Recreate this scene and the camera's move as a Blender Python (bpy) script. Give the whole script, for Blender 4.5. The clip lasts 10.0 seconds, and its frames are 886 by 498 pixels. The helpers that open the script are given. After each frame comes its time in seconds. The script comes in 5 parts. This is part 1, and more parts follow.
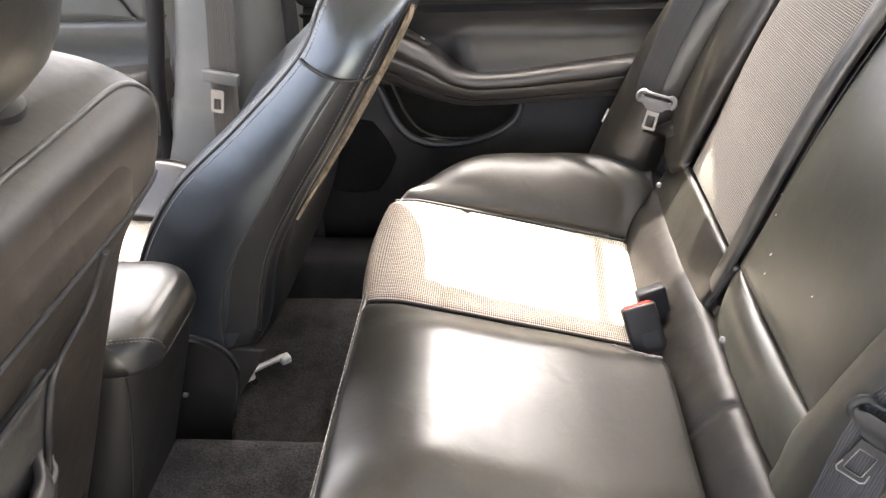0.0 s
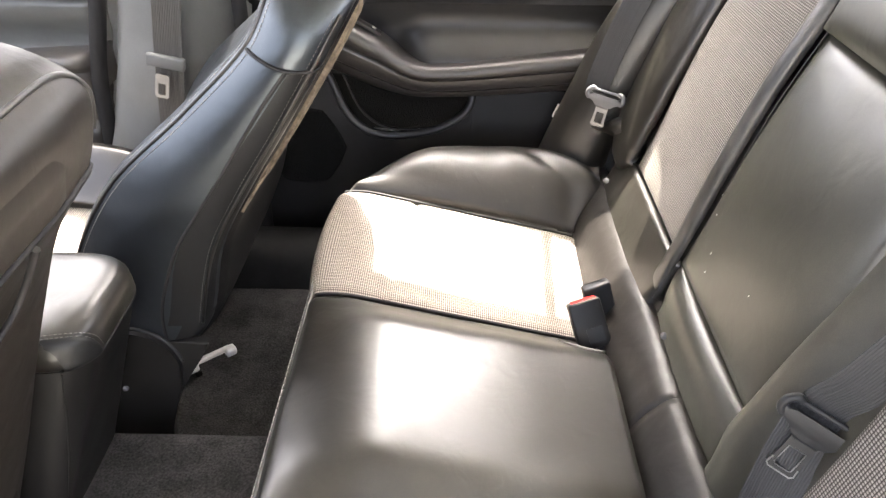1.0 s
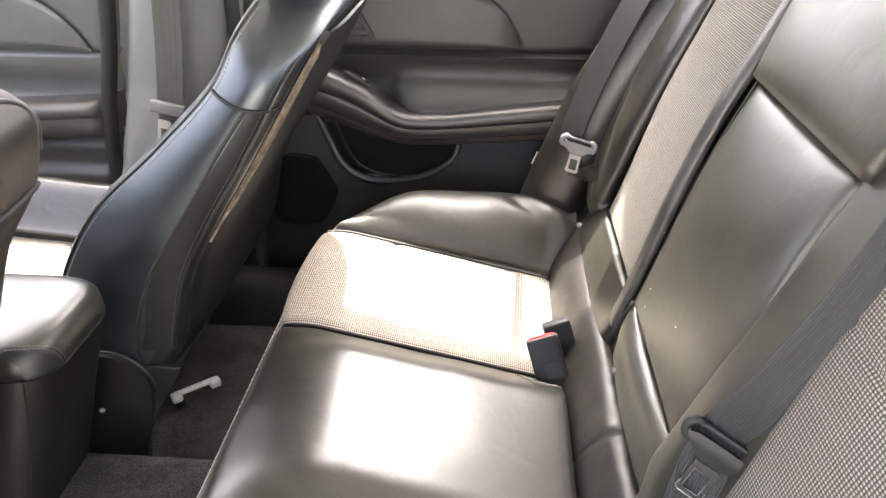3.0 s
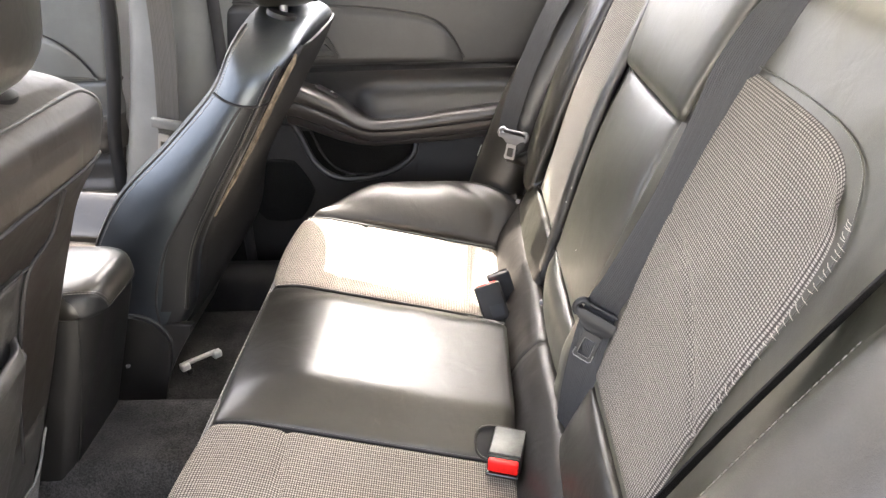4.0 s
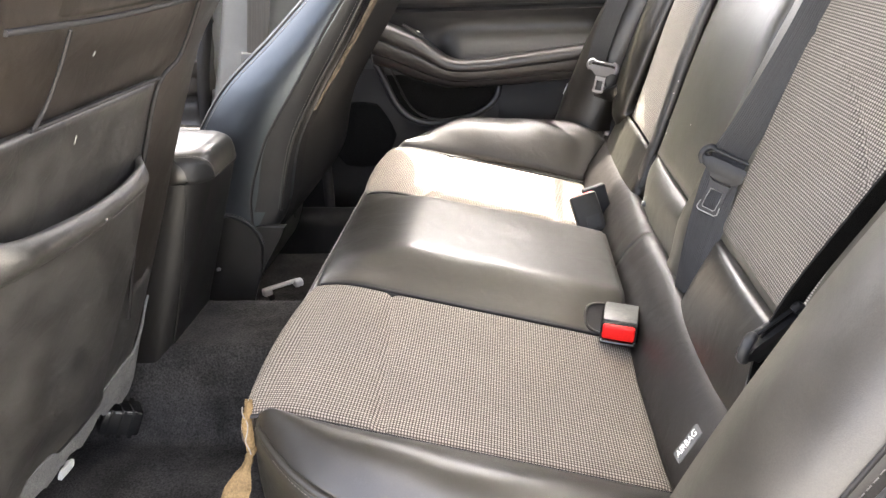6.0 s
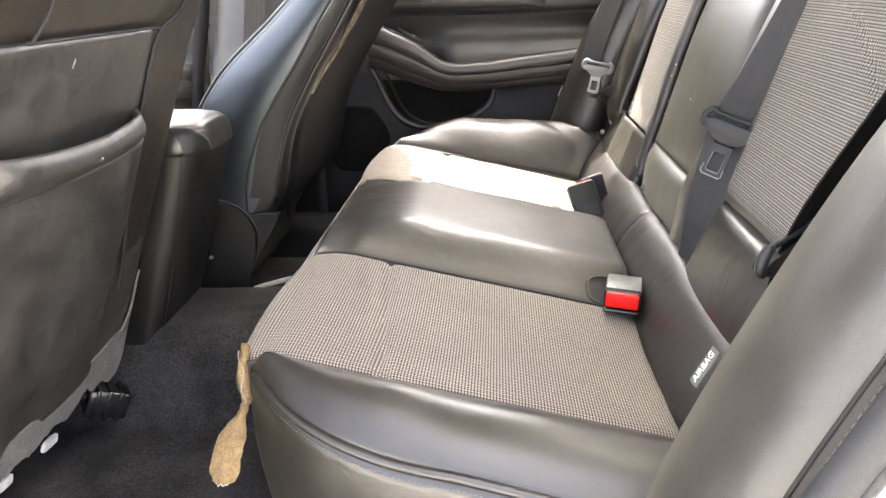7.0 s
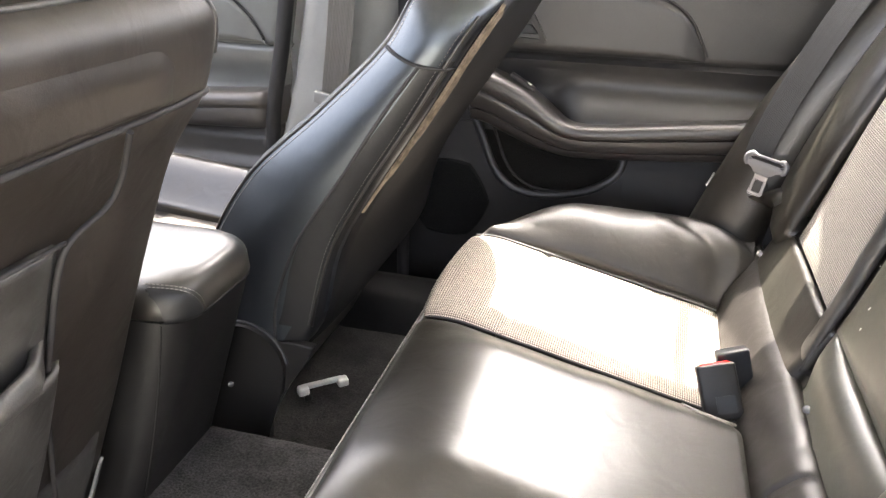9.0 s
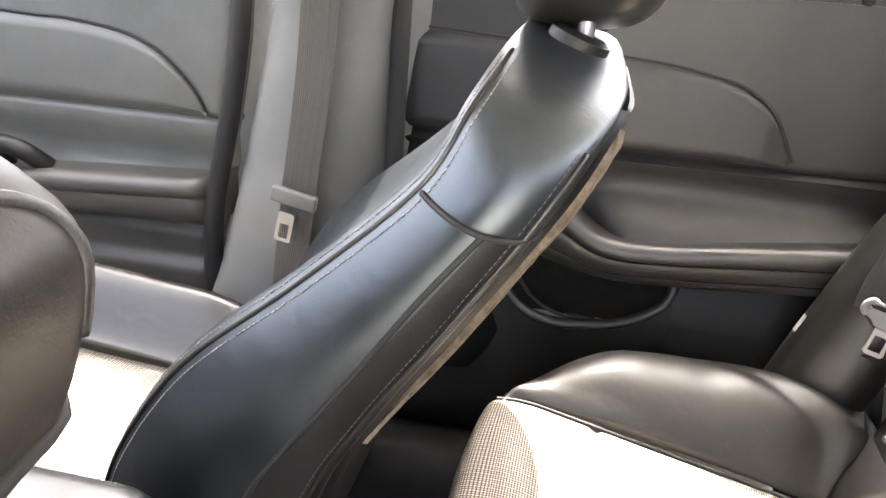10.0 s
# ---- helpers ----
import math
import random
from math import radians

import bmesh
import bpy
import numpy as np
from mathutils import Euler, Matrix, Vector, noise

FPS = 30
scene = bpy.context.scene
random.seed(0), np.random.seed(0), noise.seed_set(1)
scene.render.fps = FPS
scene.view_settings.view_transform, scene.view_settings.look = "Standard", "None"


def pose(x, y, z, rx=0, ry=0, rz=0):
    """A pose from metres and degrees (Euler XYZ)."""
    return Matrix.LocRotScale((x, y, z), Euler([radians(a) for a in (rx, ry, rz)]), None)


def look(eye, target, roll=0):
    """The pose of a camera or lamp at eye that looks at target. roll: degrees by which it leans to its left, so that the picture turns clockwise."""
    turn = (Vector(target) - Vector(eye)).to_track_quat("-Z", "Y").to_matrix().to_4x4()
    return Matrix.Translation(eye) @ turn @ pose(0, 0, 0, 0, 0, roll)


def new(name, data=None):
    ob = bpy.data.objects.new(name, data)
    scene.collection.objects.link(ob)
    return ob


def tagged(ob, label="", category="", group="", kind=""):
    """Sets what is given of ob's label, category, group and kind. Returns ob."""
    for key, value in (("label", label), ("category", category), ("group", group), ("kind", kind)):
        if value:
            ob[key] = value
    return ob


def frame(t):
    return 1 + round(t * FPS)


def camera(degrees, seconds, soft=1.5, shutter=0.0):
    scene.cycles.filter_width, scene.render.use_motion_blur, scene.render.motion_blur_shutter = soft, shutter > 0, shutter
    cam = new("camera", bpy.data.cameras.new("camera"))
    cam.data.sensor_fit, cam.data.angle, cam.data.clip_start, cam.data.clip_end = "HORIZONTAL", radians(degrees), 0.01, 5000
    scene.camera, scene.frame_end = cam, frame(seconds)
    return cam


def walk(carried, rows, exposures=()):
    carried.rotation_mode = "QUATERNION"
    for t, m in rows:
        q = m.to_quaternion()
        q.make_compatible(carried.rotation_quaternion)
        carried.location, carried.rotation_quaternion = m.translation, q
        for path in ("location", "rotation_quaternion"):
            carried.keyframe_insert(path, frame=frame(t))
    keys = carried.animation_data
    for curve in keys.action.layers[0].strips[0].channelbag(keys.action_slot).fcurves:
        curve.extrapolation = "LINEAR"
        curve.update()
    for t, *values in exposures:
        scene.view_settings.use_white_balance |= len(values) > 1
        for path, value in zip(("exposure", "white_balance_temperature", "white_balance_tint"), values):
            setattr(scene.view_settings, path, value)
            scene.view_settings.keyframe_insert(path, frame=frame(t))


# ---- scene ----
from mathutils.bvhtree import BVHTree

EXPOSURE, KELVIN, TINT = 4.60, 6720, 11
cam = camera(61.8, 10.0, 1.4)
PATH = [
    (0, (0.076, -0.636, 0.923), (0.000, 0.203, 0.384), -2.42),
    (0.5, (0.063, -0.627, 0.920), (0.047, 0.205, 0.365), -0.00),
    (1, (0.082, -0.629, 0.931), (0.070, 0.203, 0.376), 0.67),
    (1.5, (0.117, -0.634, 0.934), (0.092, 0.201, 0.384), 0.60),
    (2, (0.158, -0.642, 0.937), (0.112, 0.192, 0.388), 0.45),
    (3.3, (0.208, -0.723, 0.926), (0.142, 0.158, 0.457), 0.05),
    (3.5, (0.222, -0.789, 0.935), (0.176, 0.097, 0.474), -0.25),
    (4, (0.243, -0.958, 0.947), (0.207, -0.065, 0.498), -2.15),
    (4.5, (0.268, -1.068, 0.914), (0.194, -0.187, 0.447), -3.69),
    (5, (0.238, -1.098, 0.868), (0.136, -0.223, 0.395), -4.00),
    (5.2, (0.220, -1.067, 0.863), (0.105, -0.199, 0.379), -4.04),
    (6.3, (0.134, -1.045, 0.670), (0.055, -0.112, 0.318), -1.74),
    (6.5, (0.136, -1.045, 0.656), (0.061, -0.108, 0.316), -1.71),
    (7, (0.127, -1.067, 0.620), (0.053, -0.128, 0.283), -1.60),
    (7.5, (0.129, -1.052, 0.633), (0.036, -0.122, 0.278), -0.98),
    (8, (0.159, -1.009, 0.717), (0.031, -0.092, 0.340), -0.13),
    (8.5, (0.192, -0.840, 0.777), (0.009, 0.056, 0.372), 0.72),
    (9, (0.144, -0.647, 0.801), (-0.094, 0.230, 0.386), 1.20),
    (9.5, (0.042, -0.484, 0.814), (-0.169, 0.405, 0.408), 1.80),
    (10, (-0.049, -0.297, 0.811), (-0.211, 0.617, 0.437), 4.13),
]
walk(cam, [(t, look(eye, target, roll)) for t, eye, target, roll in PATH], [(t, EXPOSURE + d, KELVIN, TINT) for t, d in ((0.0, 0.0), (2.0, 0.0), (3.5, 0.07), (4.5, 0.02), (6.5, 0.05), (8.0, 0.03), (9.0, 0.11), (10.0, 0.13))])

# ---------------------------------------------------------------- light
SUN = Vector((0.05, 0.447, 0.894)).normalized()
world = bpy.data.worlds.new("sky")
scene.world = world
world.use_nodes = True
wn = world.node_tree
sky = wn.nodes.new("ShaderNodeTexSky")
sky.sky_type = "NISHITA"
sky.sun_disc = False
sky.sun_elevation = math.asin(SUN.z)
sky.sun_rotation = math.atan2(SUN.x, SUN.y)
sky.air_density, sky.dust_density, sky.ozone_density = 0.4, 7.0, 0.1
wn.nodes["Background"].inputs["Strength"].default_value = 0.15
haze = wn.nodes.new("ShaderNodeHueSaturation")
haze.inputs["Saturation"].default_value = 0.55
wn.links.new(sky.outputs["Color"], haze.inputs["Color"])
wn.links.new(haze.outputs["Color"], wn.nodes["Background"].inputs["Color"])
sun_data = bpy.data.lights.new("sun", "SUN")
sun_data.energy, sun_data.angle, sun_data.color = 2.2, radians(0.6), (1.0, 0.95, 0.88)
sun_ob = new("sun", sun_data)
sun_ob.matrix_world = look((0, 0, 5), Vector((0, 0, 5)) - SUN)

# ---------------------------------------------------------------- materials


def material(name, colour, rough=0.5, metal=0.0, grain=0.0, grain_size=0.002, bump=0.0, stain=0.0, stain_size=0.12,
             stain_colour=None, spec=0.5, coat=0.0, rough_var=0.0, wrinkle=0.0, wrinkle_size=0.03, scuff=0.0, dust_sheen=0.0):
    """A surface with fine grain, larger stains or wear, and bump."""
    m = bpy.data.materials.new(name)
    m.use_nodes = True
    nt = m.node_tree
    bsdf = nt.nodes["Principled BSDF"]
    bsdf.inputs["Roughness"].default_value = rough
    bsdf.inputs["Metallic"].default_value = metal
    bsdf.inputs["Specular IOR Level"].default_value = spec
    bsdf.inputs["Coat Weight"].default_value = coat
    bsdf.inputs["Coat Roughness"].default_value = 0.25
    co = nt.nodes.new("ShaderNodeTexCoord")
    fine = nt.nodes.new("ShaderNodeTexNoise")
    fine.inputs["Scale"].default_value = 1.0 / grain_size
    fine.inputs["Detail"].default_value = 4
    broad = nt.nodes.new("ShaderNodeTexNoise")
    broad.inputs["Scale"].default_value = 1.0 / stain_size
    broad.inputs["Detail"].default_value = 6
    broad.inputs["Roughness"].default_value = 0.65
    for n in (fine, broad):
        nt.links.new(co.outputs["Object"], n.inputs["Vector"])
    base = tuple(colour) + (1,)
    bsdf.inputs["Sheen Weight"].default_value = dust_sheen
    bsdf.inputs["Sheen Roughness"].default_value = 0.45
    bsdf.inputs["Sheen Tint"].default_value = (0.80, 0.80, 0.58, 1)
    ramp = nt.nodes.new("ShaderNodeValToRGB")
    ramp.color_ramp.elements[0].position, ramp.color_ramp.elements[1].position = 0.38, 0.68
    dark = stain_colour or tuple(c * (1 + stain) for c in colour)
    ramp.color_ramp.elements[0].color = base
    ramp.color_ramp.elements[1].color = tuple(dark) + (1,)
    nt.links.new(broad.outputs["Fac"], ramp.inputs["Fac"])
    mix = nt.nodes.new("ShaderNodeMix")
    mix.data_type, mix.blend_type = "RGBA", "MULTIPLY"
    mix.inputs["Factor"].default_value = 1.0
    tone = nt.nodes.new("ShaderNodeMapRange")
    tone.inputs["From Min"].default_value, tone.inputs["From Max"].default_value = 0.3, 0.7
    tone.inputs["To Min"].default_value, tone.inputs["To Max"].default_value = 1 - grain, 1 + grain
    nt.links.new(fine.outputs["Fac"], tone.inputs["Value"])
    nt.links.new(ramp.outputs["Color"], mix.inputs["A"])
    nt.links.new(tone.outputs["Result"], mix.inputs["B"])
    nt.links.new(mix.outputs["Result"], bsdf.inputs["Base Color"])
    if rough_var:
        rv = nt.nodes.new("ShaderNodeMapRange")
        rv.inputs["From Min"].default_value, rv.inputs["From Max"].default_value = 0.3, 0.7
        rv.inputs["To Min"].default_value, rv.inputs["To Max"].default_value = rough - rough_var, rough + rough_var
        nt.links.new(broad.outputs["Fac"], rv.inputs["Value"])
        nt.links.new(rv.outputs["Result"], bsdf.inputs["Roughness"])
    if scuff:
        # thin pale scratches and dust specks
        stretch = nt.nodes.new("ShaderNodeMapping")
        stretch.inputs["Rotation"].default_value = (0.4, 0.3, 0.7)
        stretch.inputs["Scale"].default_value = (26, 26, 7)
        marks = nt.nodes.new("ShaderNodeTexNoise")
        marks.inputs["Scale"].default_value = 1.0
        marks.inputs["Detail"].default_value = 8
        marks.inputs["Roughness"].default_value = 0.75
        nt.links.new(co.outputs["Object"], stretch.inputs["Vector"])
        nt.links.new(stretch.outputs["Vector"], marks.inputs["Vector"])
        keep = nt.nodes.new("ShaderNodeMapRange")
        keep.inputs["From Min"].default_value, keep.inputs["From Max"].default_value = 0.60, 0.80
        keep.inputs["To Max"].default_value = scuff
        nt.links.new(marks.outputs["Fac"], keep.inputs["Value"])
        worn = nt.nodes.new("ShaderNodeMix")
        worn.data_type = "RGBA"
        worn.inputs["B"].default_value = (0.12, 0.115, 0.105, 1)
        nt.links.new(keep.outputs["Result"], worn.inputs["Factor"])
        nt.links.new(mix.outputs["Result"], worn.inputs["A"])
        nt.links.new(worn.outputs["Result"], bsdf.inputs["Base Color"])
    fold = None
    if wrinkle:
        wr = nt.nodes.new("ShaderNodeTexNoise")
        wr.inputs["Scale"].default_value = 1.0 / wrinkle_size
        wr.inputs["Detail"].default_value = 3
        wr.inputs["Distortion"].default_value = 0.6
        nt.links.new(co.outputs["Object"], wr.inputs["Vector"])
        fold = nt.nodes.new("ShaderNodeBump")
        fold.inputs["Strength"].default_value = wrinkle
        fold.inputs["Distance"].default_value = wrinkle_size * 0.1
        nt.links.new(wr.outputs["Fac"], fold.inputs["Height"])
        nt.links.new(fold.outputs["Normal"], bsdf.inputs["Normal"])
    if bump:
        b = nt.nodes.new("ShaderNodeBump")
        b.inputs["Strength"].default_value = bump
        b.inputs["Distance"].default_value = grain_size
        nt.links.new(fine.outputs["Fac"], b.inputs["Height"])
        if fold:
            nt.links.new(fold.outputs["Normal"], b.inputs["Normal"])
        nt.links.new(b.outputs["Normal"], bsdf.inputs["Normal"])
    return m


def woven(name, colour, dark, rib=0.0034, dash=0.0052, rough=0.85, sheen=0.15, spec=0.25):
    """A ribbed cloth: raised threads in rows, each thread cut into short dashes."""
    m = material(name, colour, rough, 0, 0.12, 0.0012, 0.0, 0.12, 0.09, spec=spec)
    nt = m.node_tree
    bsdf = nt.nodes["Principled BSDF"]
    uv = nt.nodes.new("ShaderNodeUVMap")
    brick = nt.nodes.new("ShaderNodeTexBrick")
    brick.inputs["Scale"].default_value = 1.0
    brick.offset = 0.0
    brick.inputs["Brick Width"].default_value = dash
    brick.inputs["Row Height"].default_value = rib
    brick.inputs["Mortar Size"].default_value = rib * 0.27
    brick.inputs["Mortar Smooth"].default_value = 0.9
    brick.inputs["Color1"].default_value = (1, 1, 1, 1)
    brick.inputs["Color2"].default_value = (0.82, 0.82, 0.82, 1)
    brick.inputs["Mortar"].default_value = tuple(dark) + (1,)
    nt.links.new(uv.outputs["UV"], brick.inputs["Vector"])
    old = bsdf.inputs["Base Color"].links[0].from_socket
    mix = nt.nodes.new("ShaderNodeMix")
    mix.data_type, mix.blend_type = "RGBA", "MULTIPLY"
    mix.inputs["Factor"].default_value = 1.0
    nt.links.new(old, mix.inputs["A"])
    nt.links.new(brick.outputs["Color"], mix.inputs["B"])
    nt.links.new(mix.outputs["Result"], bsdf.inputs["Base Color"])
    b = nt.nodes.new("ShaderNodeBump")
    b.inputs["Strength"].default_value = 0.6
    b.inputs["Distance"].default_value = 0.001
    b.invert = True
    nt.links.new(brick.outputs["Fac"], b.inputs["Height"])
    nt.links.new(b.outputs["Normal"], bsdf.inputs["Normal"])
    bsdf.inputs["Sheen Weight"].default_value = sheen
    return m


def mesh_cloth(name, light, dark, row=0.0036, dash=0.0030):
    """An open mesh cloth: rows of short pale loops over a dark ground, every other row a little lower."""
    m = material(name, light, 0.85, 0, 0.12, 0.0012, 0.0, 0.14, 0.09, spec=0.2)
    nt = m.node_tree
    bsdf = nt.nodes["Principled BSDF"]
    uv = nt.nodes.new("ShaderNodeUVMap")
    split = nt.nodes.new("ShaderNodeSeparateXYZ")
    nt.links.new(uv.outputs["UV"], split.inputs["Vector"])

    def calc(op, a, b=None):
        n = nt.nodes.new("ShaderNodeMath")
        n.operation = op
        for k, v in ((0, a), (1, b)):
            if v is None:
                continue
            if isinstance(v, float):
                n.inputs[k].default_value = v
            else:
                nt.links.new(v, n.inputs[k])
        return n.outputs["Value"]

    across = calc("POWER", calc("ABSOLUTE", calc("SINE", calc("MULTIPLY", split.outputs["X"], math.pi / dash))), 0.8)
    rows = calc("POWER", calc("ABSOLUTE", calc("SINE", calc("MULTIPLY", split.outputs["Y"], math.pi / row))), 0.7)
    alternate = calc("ADD", calc("MULTIPLY", calc("SINE", calc("MULTIPLY", split.outputs["Y"], math.pi / row)), 0.12), 0.88)
    loops = calc("MULTIPLY", calc("MULTIPLY", across, rows), alternate)
    shape = nt.nodes.new("ShaderNodeMapRange")
    shape.interpolation_type = "SMOOTHSTEP"
    shape.inputs["From Min"].default_value, shape.inputs["From Max"].default_value = 0.15, 0.85
    nt.links.new(loops, shape.inputs["Value"])
    old = bsdf.inputs["Base Color"].links[0].from_socket
    mix = nt.nodes.new("ShaderNodeMix")
    mix.data_type = "RGBA"
    mix.inputs["A"].default_value = tuple(dark) + (1,)
    nt.links.new(old, mix.inputs["B"])
    nt.links.new(shape.outputs["Result"], mix.inputs["Factor"])
    nt.links.new(mix.outputs["Result"], bsdf.inputs["Base Color"])
    b = nt.nodes.new("ShaderNodeBump")
    b.inputs["Strength"].default_value = 0.5
    b.inputs["Distance"].default_value = 0.001
    nt.links.new(loops, b.inputs["Height"])
    nt.links.new(b.outputs["Normal"], bsdf.inputs["Normal"])
    bsdf.inputs["Sheen Weight"].default_value = 0.1
    return m


LEATHER = material("black_leather", (0.0088, 0.0076, 0.0060), 0.37, 0, 0.25, 0.0011, 0.10, 0.8, 0.07, spec=0.8, rough_var=0.06, wrinkle=0.24, wrinkle_size=0.045, scuff=0.22, dust_sheen=0.022)
LEATHER_SOFT = material("dull_black_leather", (0.0190, 0.0178, 0.0162), 0.43, 0, 0.3, 0.0012, 0.2, 1.8, 0.05, spec=0.8, rough_var=0.12, wrinkle=0.45, wrinkle_size=0.04, scuff=0.6)
PAD_LEATHER = material("dusty_pad_leather", (0.0200, 0.0190, 0.0145), 0.44, 0, 0.25, 0.0011, 0.10, 0.9, 0.09, spec=0.85, rough_var=0.07, wrinkle=0.22, wrinkle_size=0.045, scuff=0.3, dust_sheen=0.09)
SEAT_LEATHER = material("front_seat_leather", (0.0070, 0.0075, 0.0088), 0.37, 0, 0.25, 0.0011, 0.12, 0.8, 0.05, spec=1.0, rough_var=0.05, wrinkle=0.25, wrinkle_size=0.045, scuff=0.25)
CLOTH = mesh_cloth("ribbed_grey_cloth", (0.345, 0.309, 0.268), (0.056, 0.047, 0.041))
BACK_CLOTH = mesh_cloth("grey_backrest_cloth", (0.275, 0.256, 0.242), (0.045, 0.040, 0.039), 0.0029, 0.0043)
BUCKLE_GREY = material("worn_buckle_plastic", (0.085, 0.088, 0.080), 0.42, 0, 0.15, 0.002, 0.05, 0.5, 0.01)
CARPET = material("black_carpet", (0.0270, 0.0258, 0.0254), 0.95, 0, 0.5, 0.0030, 0.5, 1.2, 0.09, spec=0.1)
PLASTIC = material("grained_black_plastic", (0.0065, 0.0060, 0.0057), 0.47, 0, 0.25, 0.0009, 0.25, 0.8, 0.08, spec=0.38, rough_var=0.06)
GREY_PLASTIC = material("pillar_grey_plastic", (0.148, 0.148, 0.140), 0.5, 0, 0.12, 0.0009, 0.2, 0.25, 0.2, spec=0.4)
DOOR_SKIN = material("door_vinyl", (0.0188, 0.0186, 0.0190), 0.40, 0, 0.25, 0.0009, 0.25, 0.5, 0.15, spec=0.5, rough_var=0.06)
# door vinyl made far paler for the glare on the front door
FRONT_VINYL_LIT = material("front_door_vinyl_lit", (0.098, 0.100, 0.092), 0.42, 0, 0.2, 0.0009, 0.25, 0.3, 0.15, spec=0.6, rough_var=0.06)
ARM_VINYL = material("armrest_vinyl", (0.0250, 0.0222, 0.0207), 0.38, 0, 0.2, 0.0009, 0.12, 0.4, 0.15, spec=0.65, rough_var=0.05)
SEAT_LEATHER.node_tree.nodes["Principled BSDF"].inputs["Specular Tint"].default_value = (0.80, 0.91, 1.0, 1)
SEAM = material("seam_thread_dark", (0.012, 0.011, 0.011), 0.7)
BACK_VINYL = material("matt_back_vinyl", (0.0060, 0.0058, 0.0058), 0.6, 0, 0.3, 0.0015, 0.3, 0.9, 0.06, spec=0.18)
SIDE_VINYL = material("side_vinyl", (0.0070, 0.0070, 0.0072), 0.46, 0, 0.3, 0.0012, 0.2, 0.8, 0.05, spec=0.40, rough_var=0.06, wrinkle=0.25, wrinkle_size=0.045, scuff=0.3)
THREAD = material("pale_thread", (0.45, 0.42, 0.38), 0.7, grain=0.2)
THREAD_MID = material("grey_thread", (0.27, 0.26, 0.24), 0.7, grain=0.2)
LEATHER_WORN = material("worn_black_leather", (0.0090, 0.0076, 0.0062), 0.48, 0, 0.25, 0.0011, 0.12, 0.7, 0.05, spec=0.55, rough_var=0.07, wrinkle=0.3, wrinkle_size=0.03, scuff=0.25)
# black leather, paled and given sheen for the sky's reflection on the near bolster
LEATHER_SKYLIT = material("skylit_black_leather", (0.023, 0.0206, 0.0180), 0.44, 0, 0.25, 0.0011, 0.12, 0.6, 0.06, spec=0.85, rough_var=0.06, wrinkle=0.22, wrinkle_size=0.05, scuff=0.3, dust_sheen=0.07)
THREAD_DULL = material("dull_thread", (0.16, 0.15, 0.14), 0.7, grain=0.2)
WEBBING_GREY = woven("faded_webbing", (0.11, 0.102, 0.092), (0.8, 0.8, 0.8), 0.0030, 2.0, rough=0.6)
WEBBING = woven("belt_webbing", (0.042, 0.043, 0.046), (0.85, 0.85, 0.85), 0.0024, 2.0, rough=0.6, sheen=0.0)
WEBBING_BLACK = woven("black_belt_webbing", (0.010, 0.010, 0.010), (0.8, 0.8, 0.8), 0.0030, 2.0, rough=0.8, sheen=0.0, spec=0.12)
DARK_CAP = material("dark_tongue_plastic", (0.020, 0.021, 0.023), 0.45, 0, 0.10, 0.002, 0.05, spec=0.3)
LOWER_VINYL = material("lower_door_vinyl", (0.0112, 0.0106, 0.0106), 0.55, 0, 0.25, 0.0009, 0.25, 0.5, 0.15, spec=0.25, rough_var=0.06)
GREY_CAP = material("grey_tongue_plastic", (0.15, 0.15, 0.158), 0.45, 0, 0.08, 0.002, 0.05)
STEEL = material("tongue_steel", (0.30, 0.30, 0.30), 0.40, 1.0, 0.05, 0.003, 0.03)
GLOSSY_PLASTIC = material("glossy_black_plastic", (0.012, 0.012, 0.012), 0.22, 0, 0.1, 0.001, 0.0, 0.5, 0.02, spec=0.7)
WORN_STEEL = material("worn_steel", (0.20, 0.20, 0.205), 0.30, 0.9, 0.2, 0.003, 0.03)
RED = material("red_button", (0.80, 0.012, 0.010), 0.45, 0, 0.05, 0.002, 0.02, spec=0.3)
PALE = material("pale_plastic", (0.72, 0.72, 0.70), 0.45, 0, 0.08, 0.002, 0.05, -0.2, 0.02)
FOAM = material("yellowed_foam", (0.195, 0.136, 0.070), 0.9, 0, 0.2, 0.0025, 0.5, -0.4, 0.015, spec=0.1)
FELT = material("grey_felt", (0.16, 0.16, 0.155), 0.95, 0, 0.35, 0.002, 0.7, -0.3, 0.03, spec=0.1)
PAINT = material("silver_white_paint", (0.60, 0.61, 0.61), 0.30, 0.0, 0.03, 0.002, 0.0, -0.10, 0.06, coat=0.5)
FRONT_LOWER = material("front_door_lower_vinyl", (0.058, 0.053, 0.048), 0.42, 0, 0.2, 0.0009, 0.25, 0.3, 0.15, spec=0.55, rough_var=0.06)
RUBBER = material("door_seal_rubber", (0.026, 0.027, 0.029), 0.6, 0, 0.15, 0.002, 0.1, spec=0.35)
HEADLINER = material("headliner_cloth", (0.58, 0.565, 0.51), 0.95, 0, 0.1, 0.002, 0.3, -0.1, 0.3, spec=0.1)
GROUND = material("pale_concrete", (0.35, 0.34, 0.305), 0.9, 0, 0.2, 0.01, 0.3, -0.25, 0.8, spec=0.2)
TAG = material("tag_cloth", (0.10, 0.10, 0.10), 0.8)
DRIVER_LEATHER = material("brown_black_leather", (0.0125, 0.0098, 0.0076), 0.44, 0, 0.25, 0.0011, 0.12, 0.8, 0.06, spec=0.55, rough_var=0.06, wrinkle=0.3, wrinkle_size=0.045, scuff=0.25)
